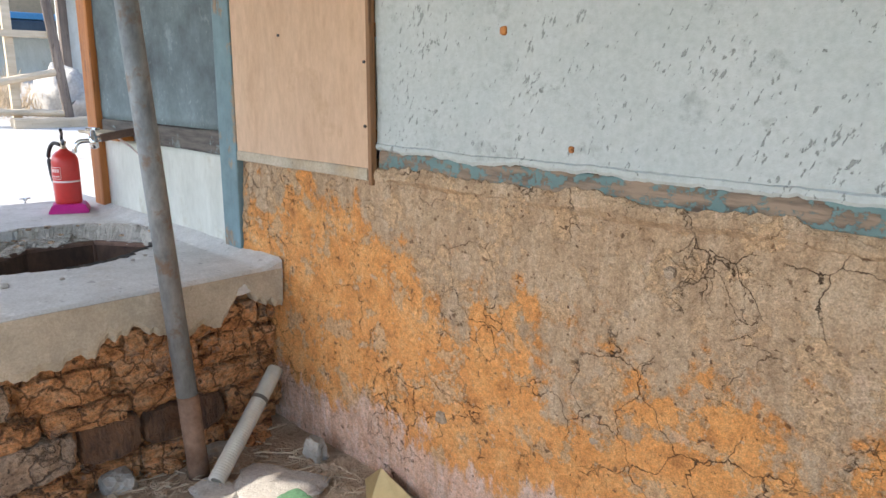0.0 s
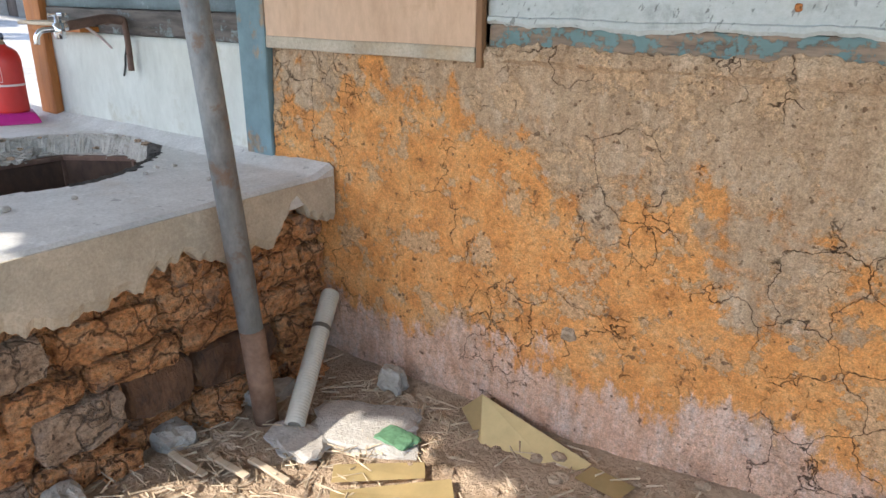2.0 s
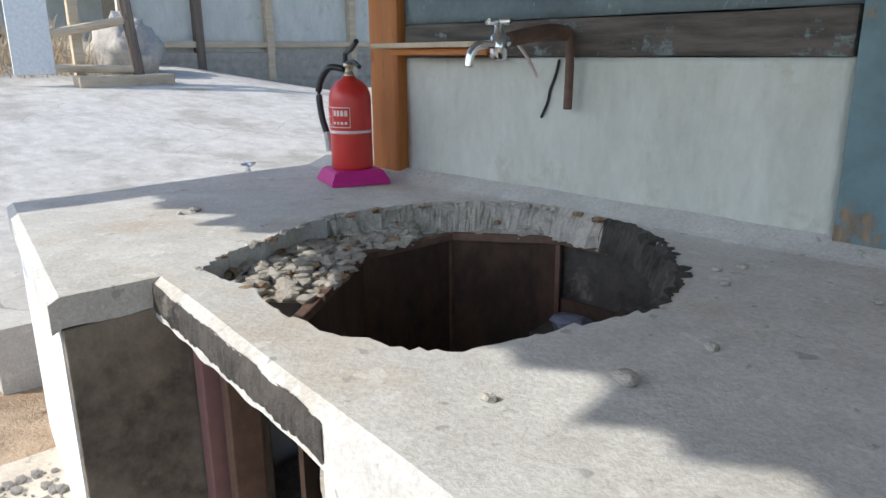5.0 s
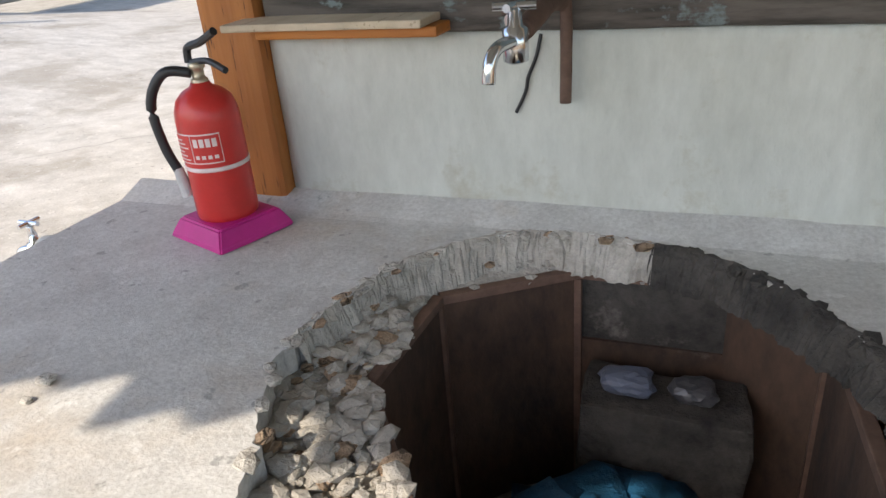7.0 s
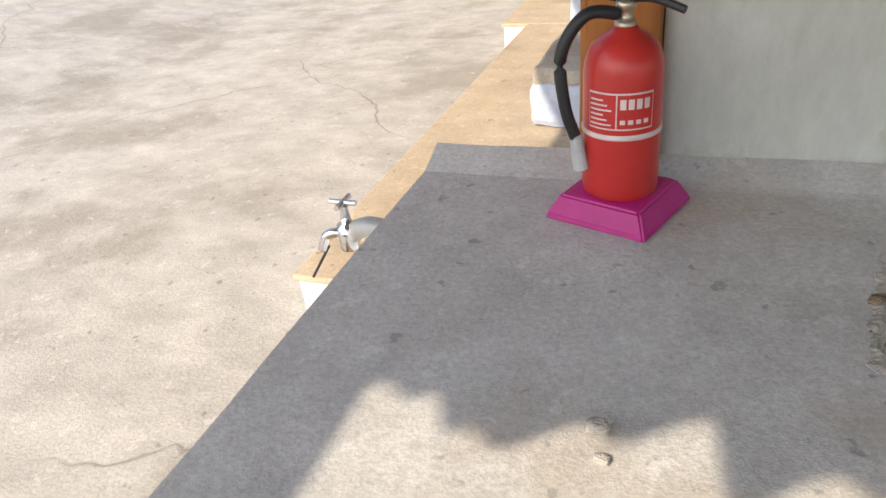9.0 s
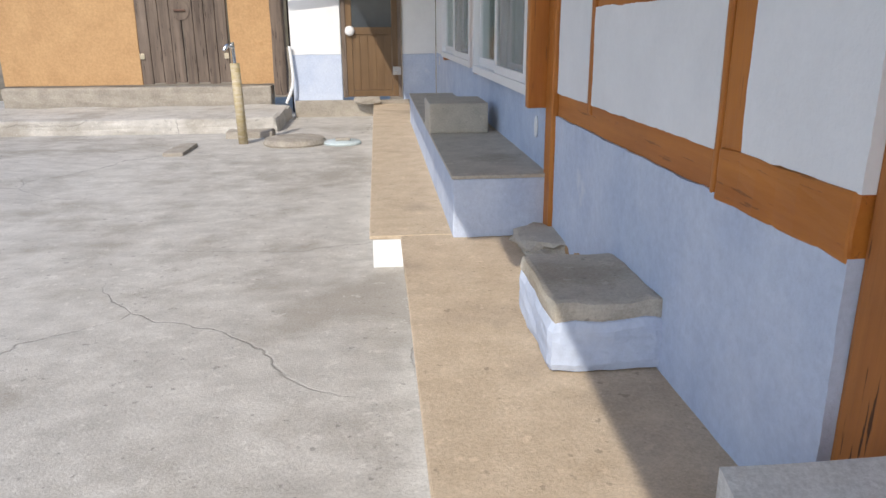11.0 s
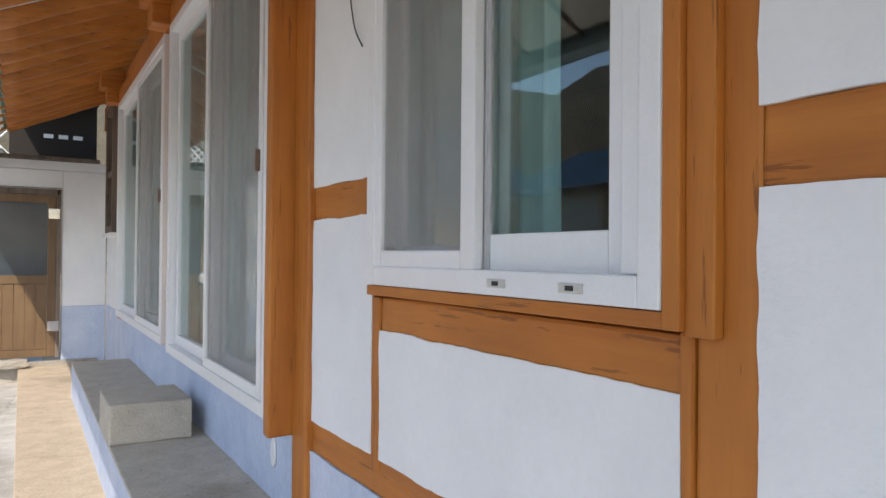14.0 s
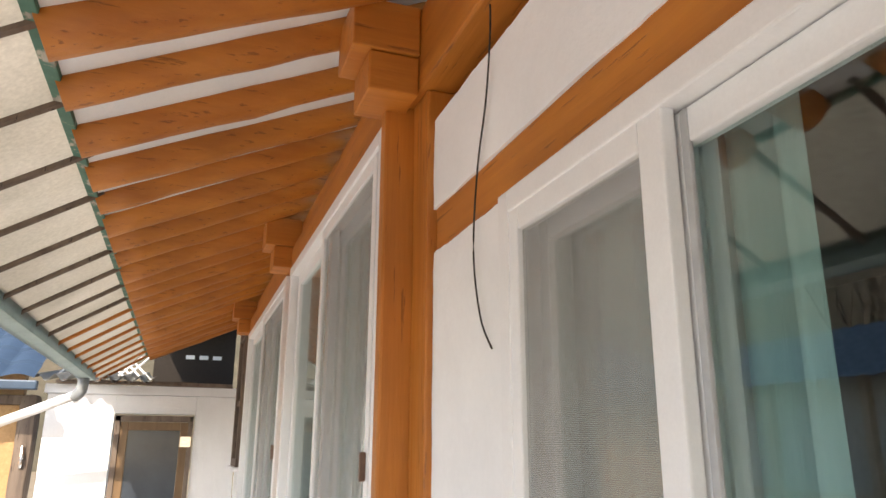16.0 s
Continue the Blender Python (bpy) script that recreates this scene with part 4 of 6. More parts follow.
# ---- fire extinguisher, taps, shelf ----
EX = (0.220, -0.205)
ext = thing("fire_extinguisher", "dusty red fire extinguisher with a black hose on a magenta stand", "fire extinguisher", (EX[0], EX[1], TOP))
b = bmesh.new()
q = Matrix.Rotation(radians(-20), 2)
lv = [[b.verts.new((*(Vector(EX) + q @ Vector((sx * h, sy * h))), TOP + z)) for sx, sy in ((-1, -1), (1, -1), (1, 1), (-1, 1))] for h, z in ((0.101, 0.0), (0.099, 0.010), (0.080, 0.046), (0.072, 0.048))]
for r0, r1 in zip(lv, lv[1:]):
    for k in range(4):
        b.faces.new((r0[k], r0[(k + 1) % 4], r1[(k + 1) % 4], r1[k]))
b.faces.new(lv[-1]), b.faces.new(lv[0][::-1])
bmesh.ops.bevel(b, geom=b.edges[:], offset=0.004, segments=2, affect="EDGES")
part("stand", b, MAGENTA, ext, "magenta plastic stand")
body = part("cylinder", lathe([(0.062, 0.045), (0.067, 0.05), (0.0685, 0.06), (0.0685, 0.27), (0.066, 0.29), (0.058, 0.312), (0.042, 0.328), (0.024, 0.337), (0.020, 0.345)], (*EX, TOP), 36), RED, ext, "red enamelled cylinder", True)
part("band", lathe([(0.0688, 0.165), (0.0700, 0.166), (0.0700, 0.174), (0.0688, 0.175)], (*EX, TOP), 36), LABELW, body, "pale hose band", True)
part("valve", lathe([(0.018, 0.34), (0.018, 0.352), (0.013, 0.354), (0.013, 0.372), (0.017, 0.374), (0.017, 0.386)], (*EX, TOP), 16), BRASS, ext, "dull metal valve", True)
part("upper_lever", bent([(EX[0] - 0.018, EX[1], TOP + 0.385), (EX[0] - 0.012, EX[1], TOP + 0.415), (EX[0] + 0.03, EX[1] - 0.01, TOP + 0.428), (EX[0] + 0.085, EX[1] - 0.03, TOP + 0.452)], 0.0085), BLACK, ext, "black squeeze lever")
part("lower_lever", bent([(EX[0] - 0.01, EX[1], TOP + 0.385), (EX[0] + 0.04, EX[1] - 0.01, TOP + 0.39), (EX[0] + 0.095, EX[1] - 0.03, TOP + 0.375)], 0.007), BLACK, ext)
part("hose", bent([(EX[0] - 0.01, EX[1] - 0.01, TOP + 0.366), (EX[0] - 0.06, EX[1] - 0.035, TOP + 0.37), (EX[0] - 0.098, EX[1] - 0.05, TOP + 0.31), (EX[0] - 0.092, EX[1] - 0.05, TOP + 0.22), (EX[0] - 0.074, EX[1] - 0.045, TOP + 0.16)], 0.011, 10), BLACK, ext, "black rubber hose", True)
part("nozzle", tube((EX[0] - 0.074, EX[1] - 0.045, TOP + 0.165), (EX[0] - 0.064, EX[1] - 0.042, TOP + 0.10), 0.011, 0.015), plain("grey_plastic", (0.5, 0.5, 0.5), 0.5), ext, "grey plastic nozzle")


def label_patch(a0, a1, z0, z1, mat, name, lab="", lift=0.0012):
    b = bmesh.new()
    rr = 0.0685 + lift
    cs = [[b.verts.new((EX[0] + rr * math.cos(radians(a)), EX[1] + rr * math.sin(radians(a)), TOP + z)) for z in (z0, z1)] for a in np.linspace(a0, a1, 12)]
    for c0, c1 in zip(cs, cs[1:]):
        b.faces.new((c0[0], c1[0], c1[1], c0[1]))
    part(name, b, mat, body, lab)


label_patch(225, 322, 0.185, 0.250, LABELW, "label_sheet", "printed label, pale lines on red")
label_patch(226.5, 268, 0.188, 0.247, RED, "label_field", lift=0.0020)
label_patch(270, 320.5, 0.188, 0.247, RED, "label_field", lift=0.0020)
for k in range(6):
    label_patch(229, 262 - (k % 3) * 6, 0.193 + k * 0.0085, 0.196 + k * 0.0085, LABELW, "print_line", lift=0.0026)
for k in range(4):
    label_patch(274 + k * 11, 282 + k * 11, 0.222, 0.240, LABELW, "print_block", lift=0.0026)
    label_patch(274 + k * 11, 281 + k * 11, 0.196, 0.204, LABELW, "print_block", lift=0.0026)

tap = thing("yard_tap", "small chrome tap on a bent pipe at the platform edge", "tap", (-0.28, -0.29, 0.8))
part("elbow", bent([(-0.20, -0.30, 0.80), (-0.26, -0.30, 0.815), (-0.30, -0.29, 0.80), (-0.335, -0.285, 0.775)], 0.022, 12), plain("taped_pipe", (0.55, 0.55, 0.53), 0.5, 0.3), tap, "tape-wrapped pipe", True)
part("tap_body", lathe([(0.012, -0.05), (0.022, -0.045), (0.022, 0.01), (0.012, 0.014), (0.009, 0.05), (0.012, 0.055)], (-0.325, -0.29, 0.80), 16), CHROME, tap, "", True)
part("tap_handle", joined(tube((-0.355, -0.29, 0.862), (-0.295, -0.29, 0.862), 0.006), tube((-0.325, -0.32, 0.862), (-0.325, -0.26, 0.862), 0.006)), CHROME, tap)
part("spout", bent([(-0.335, -0.29, 0.79), (-0.37, -0.30, 0.785), (-0.385, -0.305, 0.75)], 0.011, 10), CHROME, tap, "", True)
part("wire", bent([(-0.37, -0.30, 0.76), (-0.385, -0.32, 0.73), (-0.40, -0.34, 0.70)], 0.003, 6), BLACK, tap)
wtap = thing("wall_tap", "chrome wall tap on a rusty pipe above the hearth", "tap", (0.88, -0.06, 1.27))
part("feed_pipe", bent([(0.96, -0.03, 1.115), (0.962, -0.03, 1.22), (0.962, -0.035, 1.305), (0.955, -0.04, 1.315), (0.90, -0.04, 1.312), (0.84, -0.045, 1.30)], 0.012, 10), RUST, wtap, "rusty brown pipe", True)
part("nipple", bent([(0.955, -0.04, 1.312), (0.945, -0.10, 1.318), (0.94, -0.19, 1.305), (0.935, -0.25, 1.295)], 0.019, 10), RUST, wtap, "rusty projecting pipe", True)
part("tap_body", lathe([(0.012, -0.045), (0.021, -0.04), (0.021, 0.012), (0.013, 0.016), (0.010, 0.045)], (0.93, -0.28, 1.292), 16), CHROME, wtap, "", True)
part("tap_stem", tube((0.935, -0.24, 1.295), (0.93, -0.29, 1.290), 0.015), CHROME, wtap)
part("tap_handle", joined(tube((0.895, -0.285, 1.338), (0.965, -0.275, 1.338), 0.007), tube((0.925, -0.31, 1.338), (0.935, -0.25, 1.338), 0.007)), CHROME, wtap)
part("spout", bent([(0.93, -0.29, 1.285), (0.915, -0.335, 1.282), (0.908, -0.355, 1.262), (0.906, -0.36, 1.232)], 0.011, 10), CHROME, wtap, "", True)
part("tape_tail", bent([(0.905, -0.20, 1.31), (0.885, -0.17, 1.30), (0.875, -0.10, 1.25), (0.868, -0.05, 1.20)], 0.005, 6), LABELW, wtap, "torn whitish tape")
solid("wall_crack", bent([(0.905, 0.0, 1.245), (0.895, -0.003, 1.20), (0.878, -0.003, 1.16), (0.872, -0.003, 1.13), (0.85, -0.003, 1.085)], 0.004, 6), BLACK, "dark crack in the whitewashed plaster", "crack")
shelf = thing("wall_shelf", "small rough plank shelf fixed to the wall", "shelf", (0.45, -0.06, 1.27))
part("plank", box(0.235, 0.70, -0.125, -0.012, 1.280, 1.296, 0.004, None, 0.002, 3), PALEW, shelf, "weathered pale plank")
part("bracket_board", box(0.30, 0.72, -0.095, -0.012, 1.258, 1.279, 0.004), OW[0], shelf, "orange plank")

# ---- pole, tube, debris ----
pole = thing("steel_pole", "galvanised steel prop pole rusty at its foot, leaning", "pole", (2.197, -0.452, GZ))
part("pole_shaft", tube((2.197, -0.452, GZ - 0.02), (2.068, -0.575, 2.64), 0.036, None, 24), STEELP, pole, "", True)
part("rusted_foot", tube((2.197, -0.452, GZ - 0.02), (2.180, -0.4682, GZ + 0.33), 0.0372, None, 24), surf("rust_band", (0.16, 0.085, 0.05), (0.30, 0.19, 0.13), 12.0, 0.8, 0.2, stain=(0.34, 0.32, 0.30), stain_at=0.6), pole, "brown rusted lower end", True)
b = bmesh.new()
p0, p1 = Vector((2.32, -0.45, GZ + 0.045)), Vector((2.105, -0.07, 0.44))
d = (p1 - p0).normalized()
qt = d.to_track_quat("Z", "Y")
rings = []
for k in range(150):
    c = p0.lerp(p1, k / 149)
    rr = 0.030 + (0.0022 if k % 3 == 0 else 0)
    rings.append([b.verts.new(c + qt @ Vector((rr * math.cos(2 * math.pi * a / 18), rr * math.sin(2 * math.pi * a / 18), 0))) for a in range(18)])
for r0, r1 in zip(rings, rings[1:]):
    for k in range(18):
        b.faces.new((r0[k], r0[(k + 1) % 18], r1[(k + 1) % 18], r1[k]))
b.faces.new(rings[0][::-1]), b.faces.new(rings[-1])
ptube = thing("ribbed_tube", "cream ribbed plastic tube leaning in the corner", "tube", (2.3, -0.44, GZ))
part("tube_wall", b, PVC, ptube, "", True)
part("bore", tube(p0 - d * 0.001, p0 + d * 0.002, 0.02), plain("tube_bore", (0.2, 0.18, 0.14), 0.9), ptube)
part("print_mark", joined(tube(p0.lerp(p1, 0.70) + qt @ Vector((0, 0, -0.008)), p0.lerp(p1, 0.70) + qt @ Vector((0, 0, 0.008)), 0.0326, None, 18), None), plain("ink", (0.12, 0.10, 0.08), 0.7), ptube)
solid("broken_slab", rock((2.47, -0.30, GZ + 0.02), (0.17, 0.12, 0.025), 2, 3, 1.0, None, 0.5), RUBBLE, "broken flat piece of pale concrete", "concrete piece")
solid("broken_slab", rock((2.36, -0.47, GZ + 0.02), (0.10, 0.07, 0.02), 12, 3), RUBBLE, "white crumbled lump of mortar", "concrete piece")
solid("wall_stone", rock((2.40, -0.09, GZ + 0.06), (0.05, 0.03, 0.05), 22, 3), STONE, "grey stone at the wall foot", "stone")
pb = bmesh.new()
vv = [(2.66, -0.06, 0.19), (2.72, -0.035, 0.25), (3.12, -0.085, 0.20), (3.08, -0.17, 0.17), (2.80, -0.16, 0.17)]
pb.faces.new([pb.verts.new(v) for v in vv])
bmesh.ops.solidify(pb, geom=pb.faces[:], thickness=0.012)
solid("board_scrap", pb, YELLOWB, "broken cream board lying at the wall foot", "board scrap")
for k, (x0, y0, x1, y1) in enumerate(((2.55, -0.52, 2.75, -0.36), (2.62, -0.60, 2.86, -0.38), (3.12, -0.14, 3.26, -0.18))):
    dd = (Vector((x1, y1)) - Vector((x0, y0))).normalized() * 0.035
    pb = bmesh.new()
    pb.faces.new([pb.verts.new((x, y, side_z(x, y) + 0.02)) for x, y in ((x0 - dd.y, y0 + dd.x), (x0 + dd.y, y0 - dd.x), (x1 + dd.y, y1 - dd.x), (x1 - dd.y, y1 + dd.x))])
    bmesh.ops.solidify(pb, geom=pb.faces[:], thickness=0.014)
    solid("board_scrap", pb, YELLOWB, "small broken yellowish board piece on the soil", "board scrap")
solid("green_scrap", rock((2.60, -0.30, GZ + 0.03), (0.06, 0.045, 0.015), 33, 3), GREENMESH, "faded green fibre scrap on the soil", "scrap")
b = bmesh.new()
for k in range(900):
    x, y = (rng.uniform(2.06, 2.7), rng.uniform(-1.2, -0.1)) if k < 620 else (rng.uniform(2.2, 3.8), rng.uniform(-0.9, -0.05))
    a, L = rng.uniform(0, 6.3), rng.uniform(0.02, 0.09)
    z = side_z(x, y) + rng.uniform(0.004, 0.02)
    w = rng.uniform(0.0012, 0.004)
    tube((x, y, z), (x + L * math.cos(a), y + L * math.sin(a), z + rng.uniform(-0.006, 0.012)), w, w * 0.6, 4, b)
solid("straw_litter", b, STRAW, "dry straw and twigs scattered on the soil", "straw", kind="stuff")
b = bmesh.new()
for k in range(700):
    x, y = rng.uniform(2.05, 3.9), rng.uniform(-1.6, -0.03)
    s = rng.choice((0.004, 0.006, 0.01, 0.016))
    rock((x, y, side_z(x, y) + s * 0.3), (s * 1.3, s, s * 0.8), k, 1, 1.0, b)
solid("soil_crumbs", b, SOIL, "loose earth crumbs and grit", "gravel", kind="stuff")
b = bmesh.new()
for k in range(2600):
    x, y = rng.uniform(0.15, 1.62), rng.uniform(-1.95, -0.95)
    if y > front_y(x) and (x < 0.8 or x > 1.4):
        continue
    if noise.noise(Vector((x * 2.2, y * 2.2, 5))) + 0.55 * (1.30 - x) < rng.uniform(-0.1, 0.25):
        continue
    s = rng.choice((0.003, 0.004, 0.006, 0.009, 0.014))
    rock((x, y, GZ + 0.036 + s * 0.3), (s * 1.3, s, s * 0.7), k + 0.5, 1, 1.0, b)
solid("ash_grit", b, ASH, "grey ash grit and cinders before the firebox", "ash", kind="stuff")
for k in range(26):
    x, y = rng.uniform(0.4, 1.85), rng.uniform(-1.95, -1.28)
    s = rng.uniform(0.012, 0.034)
    solid("cinder", rock((x, y, GZ + 0.038 + s * 0.25), (s * 1.4, s, s * 0.6), k + 90, 2, 1.0, None, rng.uniform(0, 6)), CINDER if k % 3 else RUBBLE, "charred black cinder on the cement floor" if k % 3 else "grey mortar lump on the cement floor", "cinder" if k % 3 else "mortar lump", "lumps before the firebox")
for k in range(5):
    x, y = 2.12 + 0.10 * k, -0.75 + 0.06 * (k % 3)
    solid("wood_chip", box(x, x + 0.16, y, y + 0.022, side_z(x, y) + 0.012, side_z(x, y) + 0.022, 0.003, None, 0.004, 2), PALEW, "splintered pale wood chip on the soil", "wood chip", "wood chips")

# ---- front ledge and steps ----
BEFORE_FRONT = set(scene.objects)
FX = 0.10  # the whole front stands this far east of its own drawing line
ledge = thing("front_ledge", "tan-topped concrete ledge with white painted face", "ledge", (-0.4, 4, YZ), kind="structure")
part("near_top", box(-0.715, 0.0, -0.12, 2.46, LZ - 0.02, LZ, 0.008, None, 0.003, 5), TAN, ledge)
part("near_body", box(-0.70, -0.002, -0.115, 2.458, YZ - 0.1, LZ - 0.021, 0.004, None, 0.003, 4), WHITE, ledge, "flaking white painted face")
part("far_top", box(-0.865, 0.0, 2.465, 8.98, LZ - 0.018, LZ + 0.002, 0.008, None, 0.002, 5), TAN, ledge)
part("far_body", box(-0.85, -0.002, 2.468, 8.96, YZ - 0.1, LZ - 0.019, 0.004, None, 0.002, 4), WHITE, ledge, "white painted face")
SZ = LZ + 0.30
step = thing("long_step", "long pale-blue masonry step with concrete top", "step", (-0.25, 4.6, LZ))
part("step_body", box(-0.465, -0.008, 2.40, 6.9, LZ, SZ - 0.018, 0.006, None, 0.004, 5), BLUEWASH_SHADE, step)
part("step_top", box(-0.472, -0.008, 2.395, 6.9, SZ - 0.017, SZ, 0.008, None, 0.002, 5), GREYC, step, "brownish concrete top")
solid("concrete_block", box(-0.475, -0.09, 3.80, 4.28, SZ, SZ + 0.195, 0.012, None, 0.004, 4), GREYC, "grey concrete step block standing on the long step", "block")
near = thing("near_step", "rounded step stone whitewashed below a grey worn top", "step", (-0.18, 1.2, LZ))
# white sides take the blue wash colour to stand for their bluish shade
part("step_body", box(-0.335, -0.002, 0.955, 1.45, LZ, LZ + 0.165, 0.03, None, 0.012, 6), BLUEWASH_SHADE, near, "flaking white sides, coloured bluish for their shade")
part("step_top", box(-0.330, -0.002, 0.965, 1.45, LZ + 0.15, LZ + 0.215, 0.032, None, 0.010, 6), GREYC, near, "dark grey worn top")
solid("footing_stone", rock((-0.07, 2.22, LZ + 0.02), (0.12, 0.20, 0.05), 7, 3), GREYC, "flat grey footing stone under the post", "stone")
for k in range(3):
    solid("plaster_scar", rock((0.0, 1.62 + 0.22 * k, LZ + 0.05 + 0.02 * (k % 2)), (0.012, 0.10, 0.06), 40 + k, 3), MUDFAR, "flaked patch of bare ochre render", "plaster", "flaked patches")

# ---- front wall: plinth, panels, beams ----


def fz(z):
    return z - 0.31


def panel(name, y0, y1, z0, z1, mat, label, x=-0.010, ragged=0.005):
    """Plaster panel whose painted edge laps the timbers unevenly."""
    b = bmesh.new()
    ny, nz = max(6, int((y1 - y0) / 0.025)), max(6, int((z1 - z0) / 0.025))
    g = []
    for i, y in enumerate(np.linspace(y0, y1, ny)):
        col = []
        for j, z in enumerate(np.linspace(z0, z1, nz)):
            w = ragged * (0.4 + noise.noise(Vector((y * 7, z * 7, 1))) + 0.6 * noise.noise(Vector((y * 31, z * 31, 2))))
            dy = (-w if i == 0 else w if i == ny - 1 else 0.0)
            dz = (-w if j == 0 else w if j == nz - 1 else 0.0)
            col.append(b.verts.new((x - 0.003 * noise.noise(Vector((0, y * 5, z * 5))) - 0.001 * noise.noise(Vector((3, y * 24, z * 24))), y + dy, z + dz)))
        g.append(col)
    for i in range(ny - 1):
        for j in range(nz - 1):
            b.faces.new((g[i][j], g[i + 1][j], g[i + 1][j + 1], g[i][j + 1]))
    r = bmesh.ops.extrude_face_region(b, geom=b.faces[:])
    for v in [q_ for q_ in r["geom"] if isinstance(q_, bmesh.types.BMVert)]:
        v.co.x = 0.15
    solid(name, b, mat, label, "wall", kind="structure", smooth=False)


def beam(name, y0, y1, z0, z1, x0=-0.005, x1=0.14, axis=1, label="orange-stained timber beam in the wall", rough=0.003):
    return solid(name, box(x0, x1, y0, y1, z0, z1, 0.008, None, rough, 5), OW[axis], label, "beam" if axis == 1 else "post", "wall timbers", "structure")


panel("wall_plinth", 0.225, 2.31, LZ, fz(1.425), BLUEWASH_SHADE, "pale blue washed plinth wall", -0.012)
panel("wall_plinth_far", 2.49, 8.98, LZ, fz(1.50), BLUEWASH_SHADE, "pale blue washed wall below the sliding doors", -0.012)
panel("wall_panel", 0.225, 0.634, fz(1.54), fz(2.17), WHITE, "white plastered wall panel")
panel("wall_panel", 0.225, 0.634, fz(2.28), fz(2.97), WHITE, "white plastered wall panel")
panel("wall_panel", 0.765, 1.785, fz(1.53), fz(1.875), WHITE, "white plastered wall panel below the window")
panel("wall_panel", 1.838, 2.30, fz(1.53), fz(2.19), WHITE, "white plastered wall panel")
panel("wall_panel", 1.838, 2.30, fz(2.30), fz(2.975), WHITE, "white plastered wall panel")
panel("wall_panel", 0.225, 2.30, fz(3.10), fz(3.36), WHITE, "white plastered wall panel under the eaves")
panel("wall_panel_far", 7.25, 8.98, fz(1.50), fz(3.8), WHITE, "white plastered wall at the end of the front")
beam("sill_beam", 0.765, 2.30, fz(1.425), fz(1.53))
beam("sill_beam", 0.225, 0.72, fz(1.415), fz(1.54), -0.016, rough=0.007)
beam("mid_rail", 0.225, 0.634, fz(2.17), fz(2.28))
beam("wall_stud", 0.632, 0.738, fz(1.40), fz(3.36), -0.007, 0.14, 2, "orange-stained wall post")
beam("window_rail", 0.765, 1.786, fz(1.872), fz(1.966))
beam("wall_stud", 1.790, 1.836, fz(1.49), fz(1.965), -0.012, 0.14, 2, "thin orange wall stud")
beam("wall_stud", 1.812, 1.836, fz(1.965), fz(2.97), -0.012, 0.14, 2, "thin orange wall stud")
beam("wall_stud", 0.7405, 0.7635, fz(1.42), fz(1.972), -0.012, 0.14, 2, "thin orange stud beside the wall post")
beam("mid_rail", 1.838, 2.30, fz(2.19), fz(2.30))
beam("top_rail", 0.225, 2.30, fz(2.975), fz(3.10))
beam("top_plate", 0.10, 9.0, fz(3.46), fz(3.72), -0.05, 0.16)
beam("wall_post", 2.305, 2.44, LZ + 0.03, fz(3.46), -0.030, 0.14, 2, "orange wall post beside the sliding doors", 0.005)
beam("door_casing", 2.442, 2.498, fz(1.45), fz(3.46), -0.115, 0.12, 2, "orange casing of the sliding doors")
beam("door_header", 2.50, 7.24, fz(3.43), fz(3.56), -0.10, -0.052)
beam("mullion_post", 4.50, 4.66, fz(1.48), fz(3.43), -0.075, 0.12, 2, "orange post between sliding doors")
beam("end_post", 7.12, 7.24, fz(1.48), fz(3.43), -0.075, 0.12, 2, "orange post at the far doors")
trim = thing("window_trim", "orange board trim round the white window", "trim", (-0.04, 1.2, 1.7), kind="structure")
part("side_board", box(-0.040, -0.001, 0.742, 0.774, fz(1.972), fz(3.0), 0.003), OW[2], trim)
part("deep_side", box(-0.028, -0.008, 0.690, 0.741, fz(1.965), fz(2.97), 0.003), OW[2], trim)
part("bottom_board", box(-0.038, -0.001, 0.775, 1.811, fz(1.972), fz(1.998), 0.003), OW[1], trim)

# ---- windows ----


def ring_frame(y0, y1, z0, z1, x0, x1, w, bm=None, wb=None):
    wb = w if wb is None else wb
    bm = box(x0, x1, y0, y0 + w, z0, z1, 0.004, bm)
    box(x0, x1, y1 - w, y1, z0, z1, 0.004, bm)
    box(x0, x1, y0 + w, y1 - w, z0, z0 + wb, 0.004, bm)
    box(x0, x1, y0 + w, y1 - w, z1 - w, z1, 0.004, bm)
    return bm


def pane(y0, y1, z0, z1, x, mat, name, parent, label=""):
    ob = part(name, box(x, x + 0.005, y0, y1, z0, z1, 0.0), mat, parent, label)
    ob.visible_shadow = False
    return ob


def handle(parent, y, z, x):
    part("sash_handle", bent([(x, y, z - 0.045), (x - 0.018, y + 0.003, z - 0.035), (x - 0.022, y + 0.003, z), (x - 0.018, y + 0.003, z + 0.035), (x, y, z + 0.045)], 0.006, 8), CHROME, parent, "chrome pull handle", True)


def curtain(y0, y1, z0, z1, x, label, mat=CURTAIN):
    b = bmesh.new()
    n = int((y1 - y0) / 0.012)
    c = [[b.verts.new((x + 0.028 * math.sin(y * 62 + 2.0 * math.sin(y * 9)) + 0.01 * noise.noise(Vector((y * 20, z, 0))), y, z)) for z in np.linspace(z0, z1, 8)] for y in np.linspace(y0, y1, n)]
    for c0, c1 in zip(c, c[1:]):
        for k in range(7):
            b.faces.new((c0[k], c1[k], c1[k + 1], c0[k + 1]))
    solid("curtain", b, mat, label, "curtain", smooth=True)


